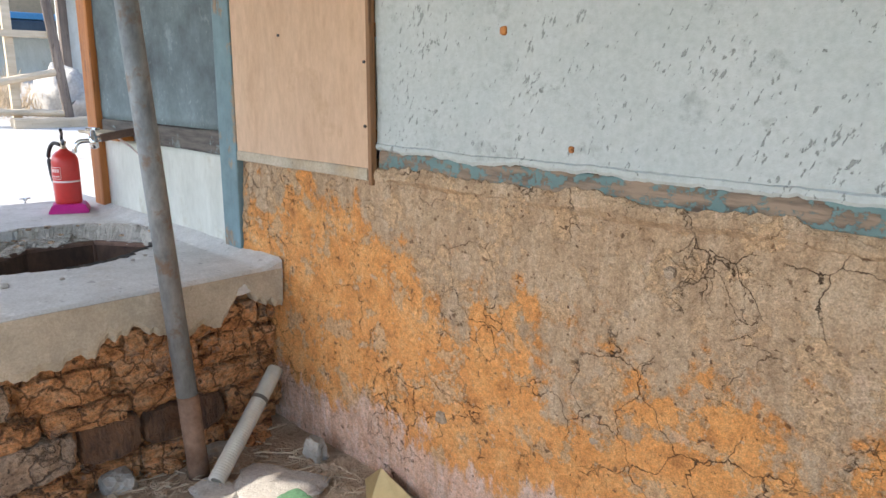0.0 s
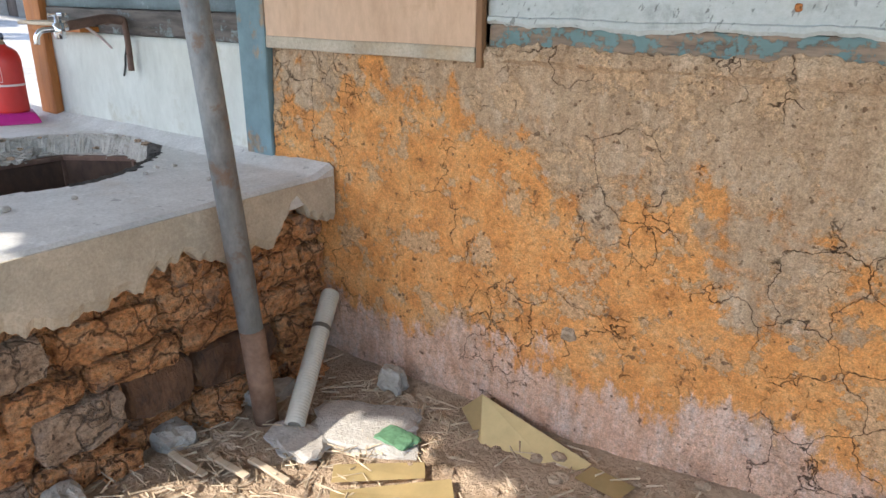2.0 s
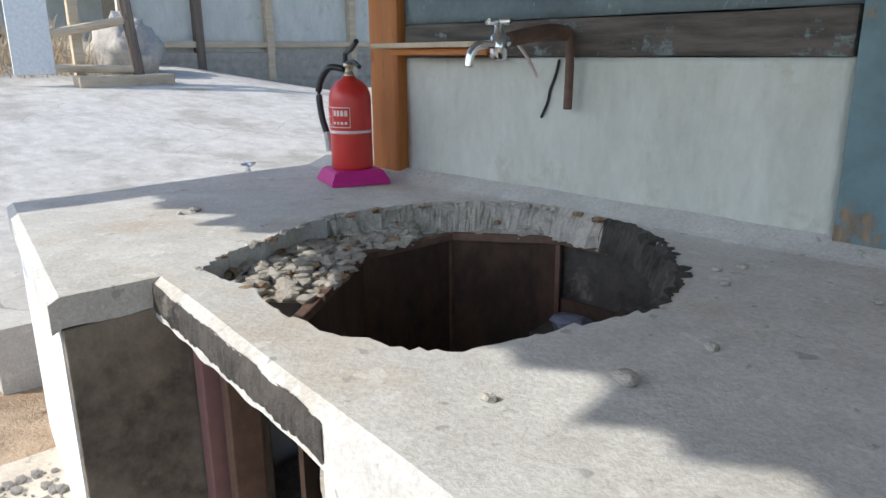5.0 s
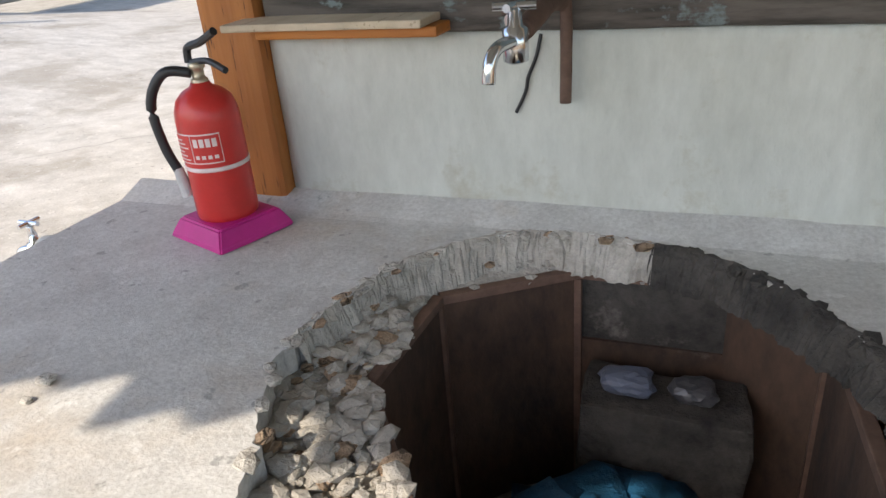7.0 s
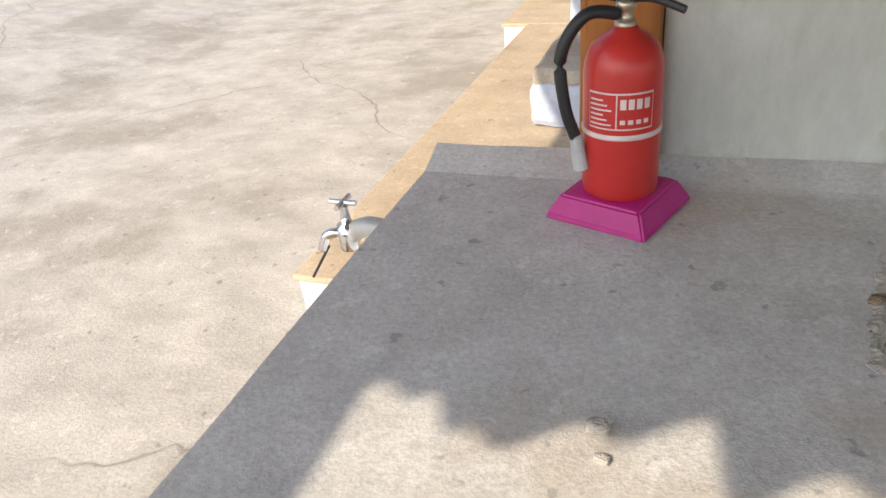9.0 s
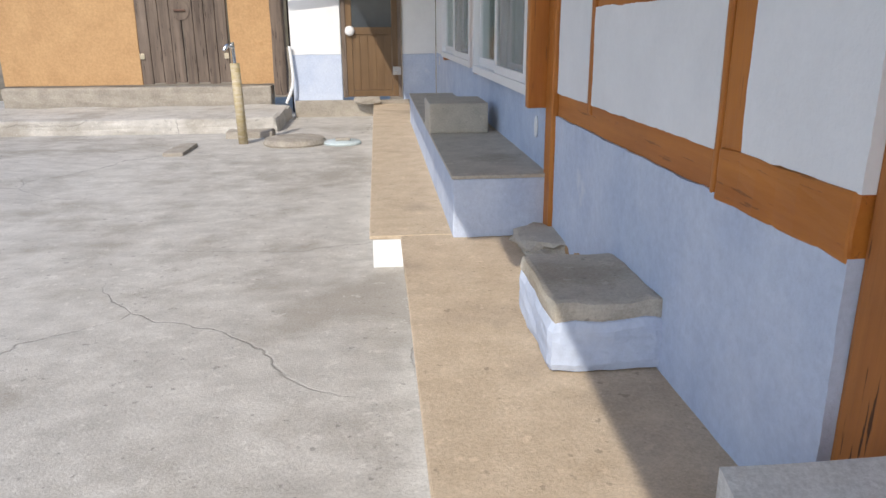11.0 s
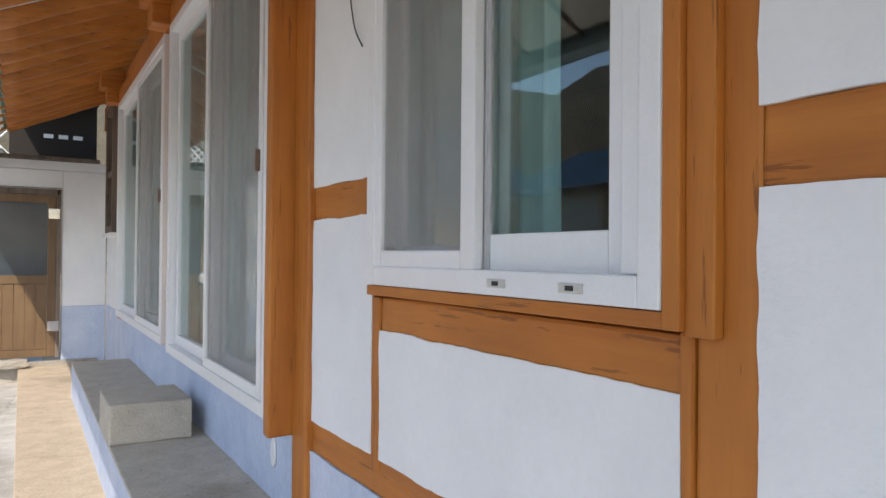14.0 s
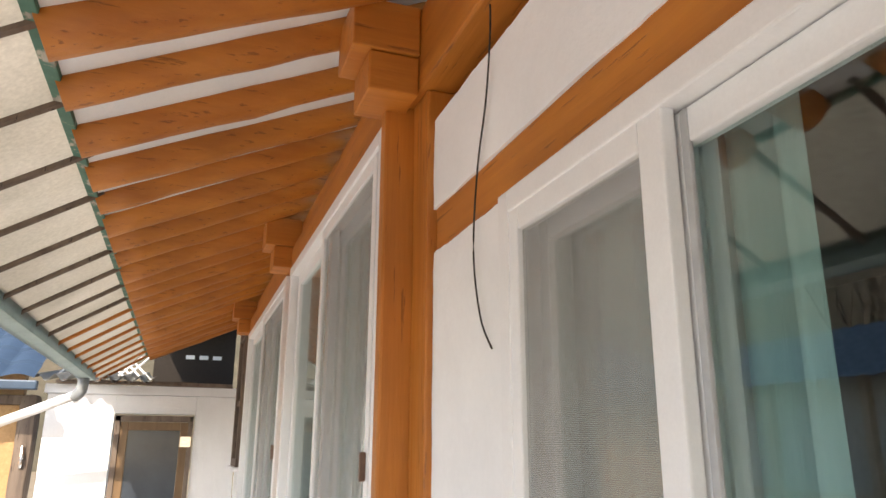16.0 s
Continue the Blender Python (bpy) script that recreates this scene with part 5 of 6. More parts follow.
win = thing("window_1", "white vinyl sliding window with insect screen", "window", (-0.05, 1.26, fz(2.0)), kind="structure")
WZ0, WZ1 = fz(2.0), fz(2.965)
part("window_frame", ring_frame(0.776, 1.808, WZ0, WZ1, -0.042, 0.10, 0.045, None, 0.05), VINYL, win)
s1 = part("screen_sash", ring_frame(1.280, 1.782, WZ0 + 0.035, WZ1 - 0.035, -0.038, -0.014, 0.055), VINYL, win, "white sash holding a grey insect screen")
pane(1.335, 1.727, WZ0 + 0.09, WZ1 - 0.09, -0.027, SCREEN, "screen", s1)
s2 = part("outer_sash", ring_frame(0.868, 1.328, WZ0 + 0.048, WZ1 - 0.048, -0.008, 0.020, 0.05, None, 0.075), VINYL, win)
part("wide_stile", box(-0.030, 0.022, 0.8215, 0.867, WZ0 + 0.051, WZ1 - 0.046, 0.003), VINYL, win)
pane(0.918, 1.278, WZ0 + 0.12, WZ1 - 0.10, 0.006, GLASS, "pane", s2, "clear reflecting glass")
s3 = part("inner_sash", ring_frame(1.280, 1.782, WZ0 + 0.048, WZ1 - 0.048, 0.026, 0.055, 0.055), VINYL, win)
pane(1.335, 1.727, WZ0 + 0.10, WZ1 - 0.10, 0.040, GLASS, "pane", s3)
part("track_rail", box(-0.011, -0.003, 1.262, 1.276, WZ0 + 0.05, WZ1 - 0.05, 0.002), plain("grey_track", (0.45, 0.46, 0.47), 0.5), s2)
handle(s2, 1.30, WZ0 + 0.45, -0.008)
handle(s3, 1.305, WZ0 + 0.44, 0.026)
for yy in (1.19, 0.97):
    vent = part("drain_cap", box(-0.046, -0.041, yy - 0.030, yy + 0.030, WZ0 + 0.016, WZ0 + 0.033, 0.006), plain("grey_cap", (0.55, 0.55, 0.52), 0.5), win, "small grey drain cap")
    part("slot", box(-0.048, -0.045, yy - 0.010, yy + 0.010, WZ0 + 0.020, WZ0 + 0.029, 0.001), BLACK, vent)
curtain(1.352, 1.81, WZ0 + 0.03, WZ1 + 0.02, 0.13, "pale sheer curtain behind the insect screen", SHEER)
curtain(1.20, 1.345, WZ0 + 0.03, WZ1 + 0.02, 0.13, "teal curtain drawn aside behind the window")


def sliding_door(name, y0, y1, z0, z1, label, idx):
    w = thing(name, label, "door", (-0.06, (y0 + y1) / 2, z0), kind="structure")
    part("door_frame", ring_frame(y0, y1, z0, z1, -0.108, 0.10, 0.05), VINYL, w)
    m = y0 + (y1 - y0) * 0.52
    a = part("screen_sash", ring_frame(y0 + 0.10, m, z0 + 0.05, z1 - 0.05, -0.100, -0.078, 0.045), VINYL, w, "white sash with grey insect screen")
    pane(y0 + 0.145, m - 0.045, z0 + 0.095, z1 - 0.095, -0.090, SCREEN, "screen", a)
    part("latch", box(-0.118, -0.10, y0 + 0.115, y0 + 0.128, z0 + 0.88, z0 + 0.96, 0.003), RUST, a)
    c = part("glass_sash", ring_frame(m - 0.05, y1 - 0.06, z0 + 0.05, z1 - 0.05, -0.066, -0.034, 0.06), VINYL, w)
    pane(m + 0.01, y1 - 0.12, z0 + 0.11, z1 - 0.11, -0.05, GLASS, "pane", c)
    handle(c, m - 0.02, z0 + 0.62, -0.066)
    d_ = part("inner_sash", ring_frame(y0 + 0.06, m + 0.02, z0 + 0.05, z1 - 0.05, -0.02, 0.015, 0.06), VINYL, w)
    pane(y0 + 0.12, m - 0.04, z0 + 0.11, z1 - 0.11, -0.004, GLASS, "pane", d_)
    curtain(y0 + 0.05, y1 - 0.05, z0 + 0.02, z1 - 0.03, 0.09, "pale sheer curtain behind the sliding door", SHEER)


sliding_door("door_1", 2.50, 4.495, fz(1.50), fz(3.425), "white vinyl sliding glass door with screen", 1)
sliding_door("door_2", 4.665, 7.115, fz(1.52), fz(3.425), "white vinyl sliding door with half-open screen", 2)
bw = thing("window_2", "small dark wooden lattice window at the wall's end", "window", (-0.05, 7.9, fz(2.3)), kind="structure")
part("window_frame", ring_frame(7.6, 8.25, fz(2.28), fz(3.55), -0.10, -0.005, 0.07), OLDW, bw)
pane(7.67, 8.18, fz(2.35), fz(3.48), -0.03, DKGLASS, "pane", bw)
part("cross_bar", box(-0.085, -0.035, 7.67, 8.18, fz(2.85), fz(2.90), 0.003), OLDW, bw)
part("sill", box(-0.12, -0.005, 7.56, 8.29, fz(2.24), fz(2.278), 0.004), WHITE, bw)
for yy, zz, yw in ((2.56, 1.335, 0.0), (8.3, 1.42, 0.0)):
    solid("cover_plate", lathe([(0.03, 0.0), (0.034, 0.004), (0.03, 0.01)], (0, 0, 0), 20), VINYL, "white oval cover plate on the wall", "cover plate").matrix_world = pose(-0.014, yy + 0.12, fz(zz), 0, -90, 0) @ Matrix.Diagonal((1.7, 0.8, 1, 1))
solid("wall_wire", bent([(-0.055, 1.90, fz(3.52)), (-0.024, 1.874, 3.163), (-0.022, 1.90, 2.95), (-0.020, 1.965, 2.778), (-0.020, 1.992, 2.588), (-0.020, 1.956, 2.437), (-0.018, 1.90, 2.361)], 0.0024, 6), BLACK, "thin black wire hanging on the wall", "wire")

# ---- house shell behind ----
solid("wall_inner", box(3.2, 3.3, 0.2, 9.0, 0.3, 3.4, 0.0), INSIDE, "plain inner room wall", "wall", kind="structure")
solid("floor_inner", box(0.15, 3.2, 0.2, 9.0, 0.9, 1.0, 0.0), INSIDE, "plain inner floor", "floor", kind="structure")
solid("ceiling_inner", box(0.17, 3.2, 0.2, 9.0, 3.15, 3.2, 0.0), INSIDE, "plain inner ceiling", "ceiling", kind="structure")
solid("wall_inner_end", box(0.15, 3.3, 9.0, 9.1, 0.3, 3.4, 0.0), INSIDE, "plain inner end wall", "wall", kind="structure")

# ---- eaves ----
RA, RB = Vector((0.03, 0, fz(3.86))), Vector((-1.0, 0, fz(3.40)))
eave = thing("eaves_roof", "eaves with white plaster between orange rafters", "roof", (0, 4, 3.4), kind="structure")
b = bmesh.new()
up = Vector((0.77, 0, 0.89)).normalized()
sl = (RB - RA).normalized()
e0, e1 = RA - sl * 3.0 + Vector((0, 0, 0.012)), RB + Vector((0, 0, 0.012))
vs = [b.verts.new((p.x, y, p.z + t)) for t in (0, 0.14) for p, y in ((e0, -0.7), (e1, -0.7), (e1, 9.4), (e0, 9.4))]
for f in ((0, 1, 2, 3), (7, 6, 5, 4), (0, 4, 5, 1), (1, 5, 6, 2), (2, 6, 7, 3), (3, 7, 4, 0)):
    b.faces.new([vs[k] for k in f])
part("plaster_soffit", b, WHITE, eave, "white plaster infill")
solid("roof_back", box(2.2, 6.6, 0.0, 9.4, 5.3, 5.4, 0.0), TILEBL, "dark roof top of the house", "roof", kind="structure")
y = -0.6
k = 0
while y < 9.0:
    rr = 0.066 + 0.008 * math.sin(k * 2.3)
    rb = bmesh.new()
    prev = None
    for s in range(9):
        t = s / 8
        c = RA.lerp(RB, t)
        ring = []
        for a in range(12):
            an = 2 * math.pi * a / 12
            wob = 0.008 * noise.noise(Vector((k * 3.1, t * 5, 0))) + 0.004 * noise.noise(Vector((k, t * 9, an)))
            ring.append(rb.verts.new((c.x + (rr + wob) * math.sin(an) * -sl.z, y + 0.012 * math.sin(k * 1.7 + t * 2.5) + (rr + wob) * math.cos(an), c.z + (rr + wob) * math.sin(an) * sl.x)))
        if prev:
            for a in range(12):
                rb.faces.new((prev[a], prev[(a + 1) % 12], ring[(a + 1) % 12], ring[a]))
        else:
            rb.faces.new(ring)
        prev = ring
    rb.faces.new(prev)
    part("rafter", rb, OW[0], eave, "", True)
    y += 0.315 + 0.03 * math.sin(k * 1.3)
    k += 1
for yy in (2.40, 4.60, 7.18):
    br = thing("beam_end", "projecting orange beam end on the wall post", "beam end", (-0.15, yy, fz(3.5)), kind="structure")
    part("lower_block", box(-0.20, -0.052, yy - 0.08, yy + 0.11, fz(3.44), fz(3.56), 0.006), OW[0], br)
    part("upper_block", box(-0.25, -0.052, yy - 0.09, yy + 0.12, fz(3.563), fz(3.72), 0.006), OW[0], br)
# flashing, cream sheets, battens and gutter beyond the rafter ends
SX0, SZ0, SX1, SZ1 = -1.02, fz(3.42), -1.45, fz(3.14)
y = -0.7
while y < 8.6:
    b = bmesh.new()
    vs = [b.verts.new(v) for v in ((SX0, y, SZ0), (SX1, y, SZ1), (SX1, y + 0.425, SZ1), (SX0, y + 0.425, SZ0))]
    b.faces.new(vs)
    bmesh.ops.solidify(b, geom=b.faces[:], thickness=0.008)
    part("cream_sheet", b, SOFFIT, eave)
    part("batten", tube((SX0 + 0.05, y + 0.40, SZ0 + 0.005), (SX1, y + 0.40, SZ1 - 0.012), 0.013, None, 6), OLDW if int(y * 5) % 2 else OW[0], eave)
    y += 0.42
part("green_flashing", box(SX0 - 0.006, SX0 + 0.03, -0.2, 9.0, SZ0 - 0.02, SZ0 + 0.012, 0.004, None, 0.006, 6), GREENTR, eave, "chipped green flashing strip")
b = bmesh.new()
prof = [(SX1 + 0.02, SZ1 + 0.03), (SX1 + 0.01, SZ1 - 0.06), (SX1 - 0.10, SZ1 - 0.07), (SX1 - 0.12, SZ1 + 0.03)]
g = [[b.verts.new((px, yy, pz)) for px, pz in prof] for yy in (-0.2, 8.4)]
for k in range(3):
    b.faces.new((g[0][k], g[1][k], g[1][k + 1], g[0][k + 1]))
bmesh.ops.solidify(b, geom=b.faces[:], thickness=0.006)
gut = thing("roof_gutter", "grey-green metal gutter with a white downpipe", "gutter", (SX1, 4, SZ1))
part("channel", b, GUTTER, gut)
part("elbow", bent([(SX1 - 0.05, 8.1, SZ1 - 0.06), (SX1 - 0.06, 8.1, SZ1 - 0.18), (SX1 - 0.12, 8.15, SZ1 - 0.24)], 0.05, 12), plain("grey_pipe", (0.25, 0.27, 0.28), 0.5), gut, "", True)
part("downpipe", tube((SX1 - 0.10, 8.14, SZ1 - 0.22), (SX1 - 0.75, 8.35, SZ1 - 0.48), 0.045, None, 14), VINYL, gut, "white plastic pipe", True)

# ---- side canopy roof over the hearth ----
can = thing("canopy_roof", "corrugated canopy roof over the hearth", "roof", (2, -1.5, 2.7), kind="structure")
b = bmesh.new()
nx = 330
g = [[b.verts.new((x, yy + ((0.10 * ((x * 3.1) % 1.0) - 0.15 * max(0.0, x + 0.3)) if yy < -2 else 0), 2.70 + 0.02 * math.sin(x * 45) + 0.10 * (yy + 2.62))) for yy in (-2.95, 0.0)] for x in np.linspace(-1.40, 6.6, nx)]
for i in range(nx - 1):
    b.faces.new((g[i][0], g[i + 1][0], g[i + 1][1], g[i][1]))
bmesh.ops.solidify(b, geom=b.faces[:], thickness=0.01)
part("corrugated_sheet", b, CORR, can)
for xx in (-0.3, 1.9, 4.1, 6.3):
    part("canopy_rafter", box(xx, xx + 0.07, -2.55, 0.0, 2.62, 2.67, 0.004), OLDW, can)
part("edge_board", box(-1.34, -1.12, -3.5, 0.0, 2.70, 2.73, 0.004), OLDW, can, "weathered edge board")
part("canopy_purlin", box(-1.0, 6.5, -2.5, -2.43, 2.56, 2.615, 0.004), OLDW, can)
solid("canopy_post", box(6.2, 6.3, -2.5, -2.4, GZ - 0.1, 2.56, 0.006), OLDW, "weathered grey post of the canopy", "post")

# ---- yard's far end: white shed wall with brown door ----
EY = 9.0


def yz_panel(name, x0, x1, z0, z1, mat, label, y=EY, thick=0.15):
    return solid(name, box(x0, x1, y, y + thick, z0, z1, 0.004, None, 0.004, 6), mat, label, "wall", kind="structure")


yz_panel("wall_end_upper", -1.92, -1.27, fz(1.49), fz(2.98), WHITE, "white shed wall, upper part")
yz_panel("wall_end_lower", -1.92, -1.27, YZ - 0.1, fz(1.488), BLUEWASH_SHADE, "shed wall with pale blue lower band")
yz_panel("wall_end_upper_2", -0.46, -0.02, fz(1.49), fz(2.98), WHITE, "white shed wall beside the door")
yz_panel("wall_end_lower_2", -0.46, -0.02, YZ - 0.1, fz(1.488), BLUEWASH_SHADE, "shed wall with pale blue lower band")
yz_panel("wall_end_lintel", -1.268, -0.462, fz(2.79), fz(2.98), WHITE, "white wall above the shed door")
yz_panel("wall_end_cap", -1.95, -0.02, fz(2.985), fz(3.08), WHITE, "white parapet cap of the shed", EY - 0.05, 0.22)
yz_panel("threshold", -1.9, -0.1, YZ - 0.1, fz(0.90), STONE, "rough stone threshold of the shed", EY - 0.10, 0.09)
dr = thing("shed_door", "brown panelled shed door with dark glass and a white round knob", "door", (-0.86, EY, fz(0.92)))
part("door_frame", joined(box(-1.255, -1.20, EY - 0.03, EY + 0.05, fz(0.93), fz(2.77), 0.004), box(-0.52, -0.475, EY - 0.03, EY + 0.05, fz(0.93), fz(2.77), 0.004)), OLDW, dr, "dark weathered frame")
part("head", box(-1.255, -0.475, EY - 0.03, EY + 0.05, fz(2.71), fz(2.772), 0.004), OLDW, dr)
part("stile", box(-1.198, -1.12, EY - 0.015, EY + 0.03, fz(0.94), fz(2.705), 0.004), DOORBR, dr)
part("stile", box(-0.60, -0.522, EY - 0.015, EY + 0.03, fz(0.94), fz(2.705), 0.004), DOORBR, dr)
for z0, z1 in ((0.94, 1.02), (1.74, 1.83), (2.62, 2.705)):
    part("rail", box(-1.119, -0.601, EY - 0.014, EY + 0.03, fz(z0), fz(z1), 0.004), DOORBR, dr)
part("lower_panel", box(-1.118, -0.602, EY, EY + 0.02, fz(1.02), fz(1.74), 0.003), DOORBR, dr)
for k in range(5):
    part("groove_slat", box(-1.115 + k * 0.104, -1.02 + k * 0.104, EY - 0.006, EY + 0.001, fz(1.03), fz(1.73), 0.003), DOORBR, dr)
part("glass", box(-1.118, -0.602, EY + 0.002, EY + 0.012, fz(1.83), fz(2.62), 0.0), DKGLASS, dr, "dark obscure glass")
kn = part("knob", lathe([(0.03, 0), (0.055, 0.01), (0.065, 0.03), (0.055, 0.055), (0.02, 0.065)], (0, 0, 0), 20), VINYL, dr, "white round knob", True)
kn.matrix_world = pose(-1.145, EY - 0.015, fz(1.785), 90, 0, 0)
kn.location = Vector((-1.145, EY - 0.015, fz(1.785))) - dr.location
kn.rotation_euler = (radians(90), 0, 0)
for zz in (1.22, 2.45):
    part("hinge", box(-0.595, -0.485, EY - 0.038, EY - 0.031, fz(zz), fz(zz + 0.11), 0.002), CHROME, dr, "bright steel hinge")
solid("flat_stone", rock((-0.93, EY - 0.22, LZ + 0.06), (0.17, 0.06, 0.05), 3, 3), STONE, "flat stone leaning at the door foot", "stone")
# roof edge and void above the shed
sr = thing("shed_roof", "old corrugated roof edge above the white shed wall", "roof", (-1, EY, fz(3.1)), kind="structure")
b = bmesh.new()
g = [[b.verts.new((x, yy, fz(3.13) + 0.035 * math.sin(x * 40) + 0.12 * (yy - 8.8))) for yy in (8.75, 10.5)] for x in np.linspace(-2.05, -0.95, 80)]
for i in range(79):
    b.faces.new((g[i][0], g[i + 1][0], g[i + 1][1], g[i][1]))
bmesh.ops.solidify(b, geom=b.faces[:], thickness=0.012)
part("corrugated_sheet", b, CORR, sr)
part("edge_plank", box(-1.85, -0.1, 8.86, 8.92, fz(3.08), fz(3.12), 0.004, None, 0.01, 5), OLDW, sr)
# near-black panels close the void; their colour stands for the shade in it
solid("roof_void", box(-1.0, 0.0, 10.6, 10.7, fz(3.0), fz(4.2), 0.0), VOIDSHADE, "near-black panel for the shade under the shed roof", "roof void", kind="structure")
solid("roof_void_top", box(-1.02, 0.0, 9.2, 10.7, fz(4.0), fz(4.05), 0.0), VOIDSHADE, "near-black panel for the shade over the shed", "roof void", kind="structure")
solid("roof_void_floor", box(-1.0, 0.0, 9.2, 10.7, fz(3.02), fz(3.06), 0.0), VOIDSHADE, "near-black panel for the shade above the shed ceiling", "roof void", kind="structure")
lat = thing("lattice_screen", "white diagonal lattice screen above the shed", "lattice", (-1.4, 9.6, fz(3.3)))
for k in range(9):
    x = -2.0 + k * 0.09
    part("slat", tube((x, 9.70, fz(3.20)), (x + 0.3, 9.70, fz(3.50)), 0.012, None, 4), VINYL, lat)
    part("slat", tube((x + 0.3, 9.68, fz(3.20)), (x, 9.68, fz(3.50)), 0.012, None, 4), VINYL, lat)
# white strips imitate light showing through gaps at the back of the void
for k in range(3):
    solid("light_slot", box(-0.62 + k * 0.17, -0.51 + k * 0.17, 10.585, 10.597, fz(3.56), fz(3.61), 0.0), VINYL, "white strip standing for light through a gap in the roof void", "board")
# ---- outbuilding with plank doors ----
ob_ = thing("outbuilding", "old mud-walled outbuilding with wooden plank doors and tiled roof", "outbuilding", (-3.4, 9.4, YZ))
part("wall_mud", box(-2.70, -2.16, EY + 0.05, EY + 0.25, fz(1.12), fz(2.86), 0.01, None, 0.008, 8), MUDFAR, ob_, "ochre mud wall")
part("wall_mud", box(-5.6, -3.86, EY + 0.05, EY + 0.25, fz(1.12), fz(2.86), 0.01, None, 0.008, 8), MUDFAR, ob_, "ochre mud wall")
part("upper_mud", box(-5.6, -2.16, EY + 0.10, EY + 0.25, fz(2.95), fz(3.2), 0.01), MUDFAR, ob_)
part("lintel", box(-5.6, -2.0, EY - 0.02, EY + 0.2, fz(2.86), fz(2.95), 0.01, None, 0.012, 6), OLDW, ob_, "dark weathered lintel")
part("corner_post", box(-2.16, -2.0, EY - 0.04, EY + 0.2, fz(0.98), fz(2.95), 0.02, None, 0.015, 6), OLDW, ob_, "split weathered post")
pl = part("plinth", box(-5.6, -2.2, EY - 0.08, EY + 0.25, YZ - 0.1, fz(1.10), 0.03, None, 0.015, 8), STONE, ob_, "rough stone plinth")
part("plinth_step", box(-5.6, -1.95, EY - 1.55, EY - 0.09, YZ - 0.1, fz(0.86), 0.05, None, 0.02, 8), YARD, ob_, "worn concrete platform")
for side, x0 in (("a", -3.85), ("b", -3.28)):
    dl = part("plank_door", box(x0, x0 + 0.555, EY + 0.06, EY + 0.09, fz(1.16), fz(2.86), 0.003), OLDW, ob_, "weathered grey plank door leaf")
    for k in range(4):
        part("plank", box(x0 + 0.003 + k * 0.14, x0 + 0.136 + k * 0.14, EY + 0.02, EY + 0.061, fz(1.13 + 0.02 * (k % 2)), fz(2.855), 0.006, None, 0.004, 4), OLDW, dl)
    for zz in (1.45, 2.62):
        part("hinge", box(x0 + (0.0 if side == "a" else 0.50), x0 + (0.06 if side == "a" else 0.56), EY + 0.005, EY + 0.019, fz(zz), fz(zz + 0.07), 0.002), BRASS, dl)
part("ring_plate", tube((-3.29, EY + 0.02, fz(2.05)), (-3.29, EY + 0.008, fz(2.05)), 0.12, None, 24), OLDW, ob_, "round dark lock plate")
part("bolt", tube((-3.36, EY - 0.005, fz(2.05)), (-3.22, EY - 0.005, fz(2.05)), 0.014), RUST, ob_, "iron bolt")
part("post_handle", bent([(-2.07, EY - 0.05, fz(2.25)), (-2.06, EY - 0.09, fz(2.33)), (-2.07, EY - 0.05, fz(2.45))], 0.018, 8), CHROME, ob_)
rf = part("tiled_roof", box(-6.0, -1.98, EY - 0.4, EY - 0.35, fz(3.02), fz(3.06), 0.004), TILEBL, ob_, "slate-blue tiled roof")
b = bmesh.new()
nx = 150
def tile_h(x, s):
    return 0.035 * abs(math.sin(x * 11.0)) + 0.02 * (1 - (s * 7) % 1.0)
g = [[b.verts.new((x, EY - 0.42 + 2.6 * s, fz(3.08) + 1.25 * s + tile_h(x, s))) for s in np.linspace(0, 1, 57)] for x in np.linspace(-6.0, -2.0, nx)]
for i in range(nx - 1):
    for j in range(56):
        b.faces.new((g[i][j], g[i + 1][j], g[i + 1][j + 1], g[i][j + 1]))
part("tile_field", b, TILEBL, rf)
part("roof_gutter", box(-6.0, -1.95, EY - 0.52, EY - 0.42, fz(2.98), fz(3.07), 0.015), TILEBL, rf, "dark metal gutter")
for xx in (-2.55, -3.2, -3.9):
    part("gutter_strap", box(xx, xx + 0.025, EY - 0.528, EY - 0.518, fz(2.97), fz(3.12), 0.002), BRASS, rf)
# near-black panel in the gap, its colour standing for deep shade
solid("gap_wall", box(-2.0, -1.9, EY + 0.5, EY + 0.6, YZ, fz(3.0), 0.0), VOIDSHADE, "near-black panel for the shade in the gap between the buildings", "wall", kind="structure")
solid("white_hose", bent([(-1.93, EY - 0.06, fz(1.6)), (-1.91, EY - 0.10, fz(1.15)), (-2.0, EY - 0.18, fz(0.88))], 0.02, 8), VINYL, "white plastic pipe leaning at the shed corner", "pipe")
# ---- yard fittings ----
sp = thing("standpipe", "yellow-taped standpipe with a tap in the yard", "standpipe", (-2.19, 6.62, YZ))
part("pipe_shaft", tube((-2.19, 6.62, YZ - 0.02), (-2.21, 6.62, YZ + 0.80), 0.048, None, 14), surf("taped_yellow", (0.38, 0.28, 0.10), (0.58, 0.52, 0.40), 9.0, 0.6, stretch=(1, 1, 3)), sp, "", True)
part("tap_pipe", tube((-2.21, 6.62, YZ + 0.79), (-2.215, 6.62, YZ + 1.0), 0.018), CHROME, sp)
part("tap_head", bent([(-2.215, 6.62, YZ + 0.95), (-2.26, 6.58, YZ + 0.97), (-2.29, 6.56, YZ + 0.92)], 0.018, 8), CHROME, sp, "", True)
solid("round_stone_cover", lathe([(0.30, -0.02), (0.32, 0.02), (0.30, 0.06), (0.26, 0.07)], (-1.66, 6.55, YZ), 26), STONE, "round rough stone cover in the yard", "cover")
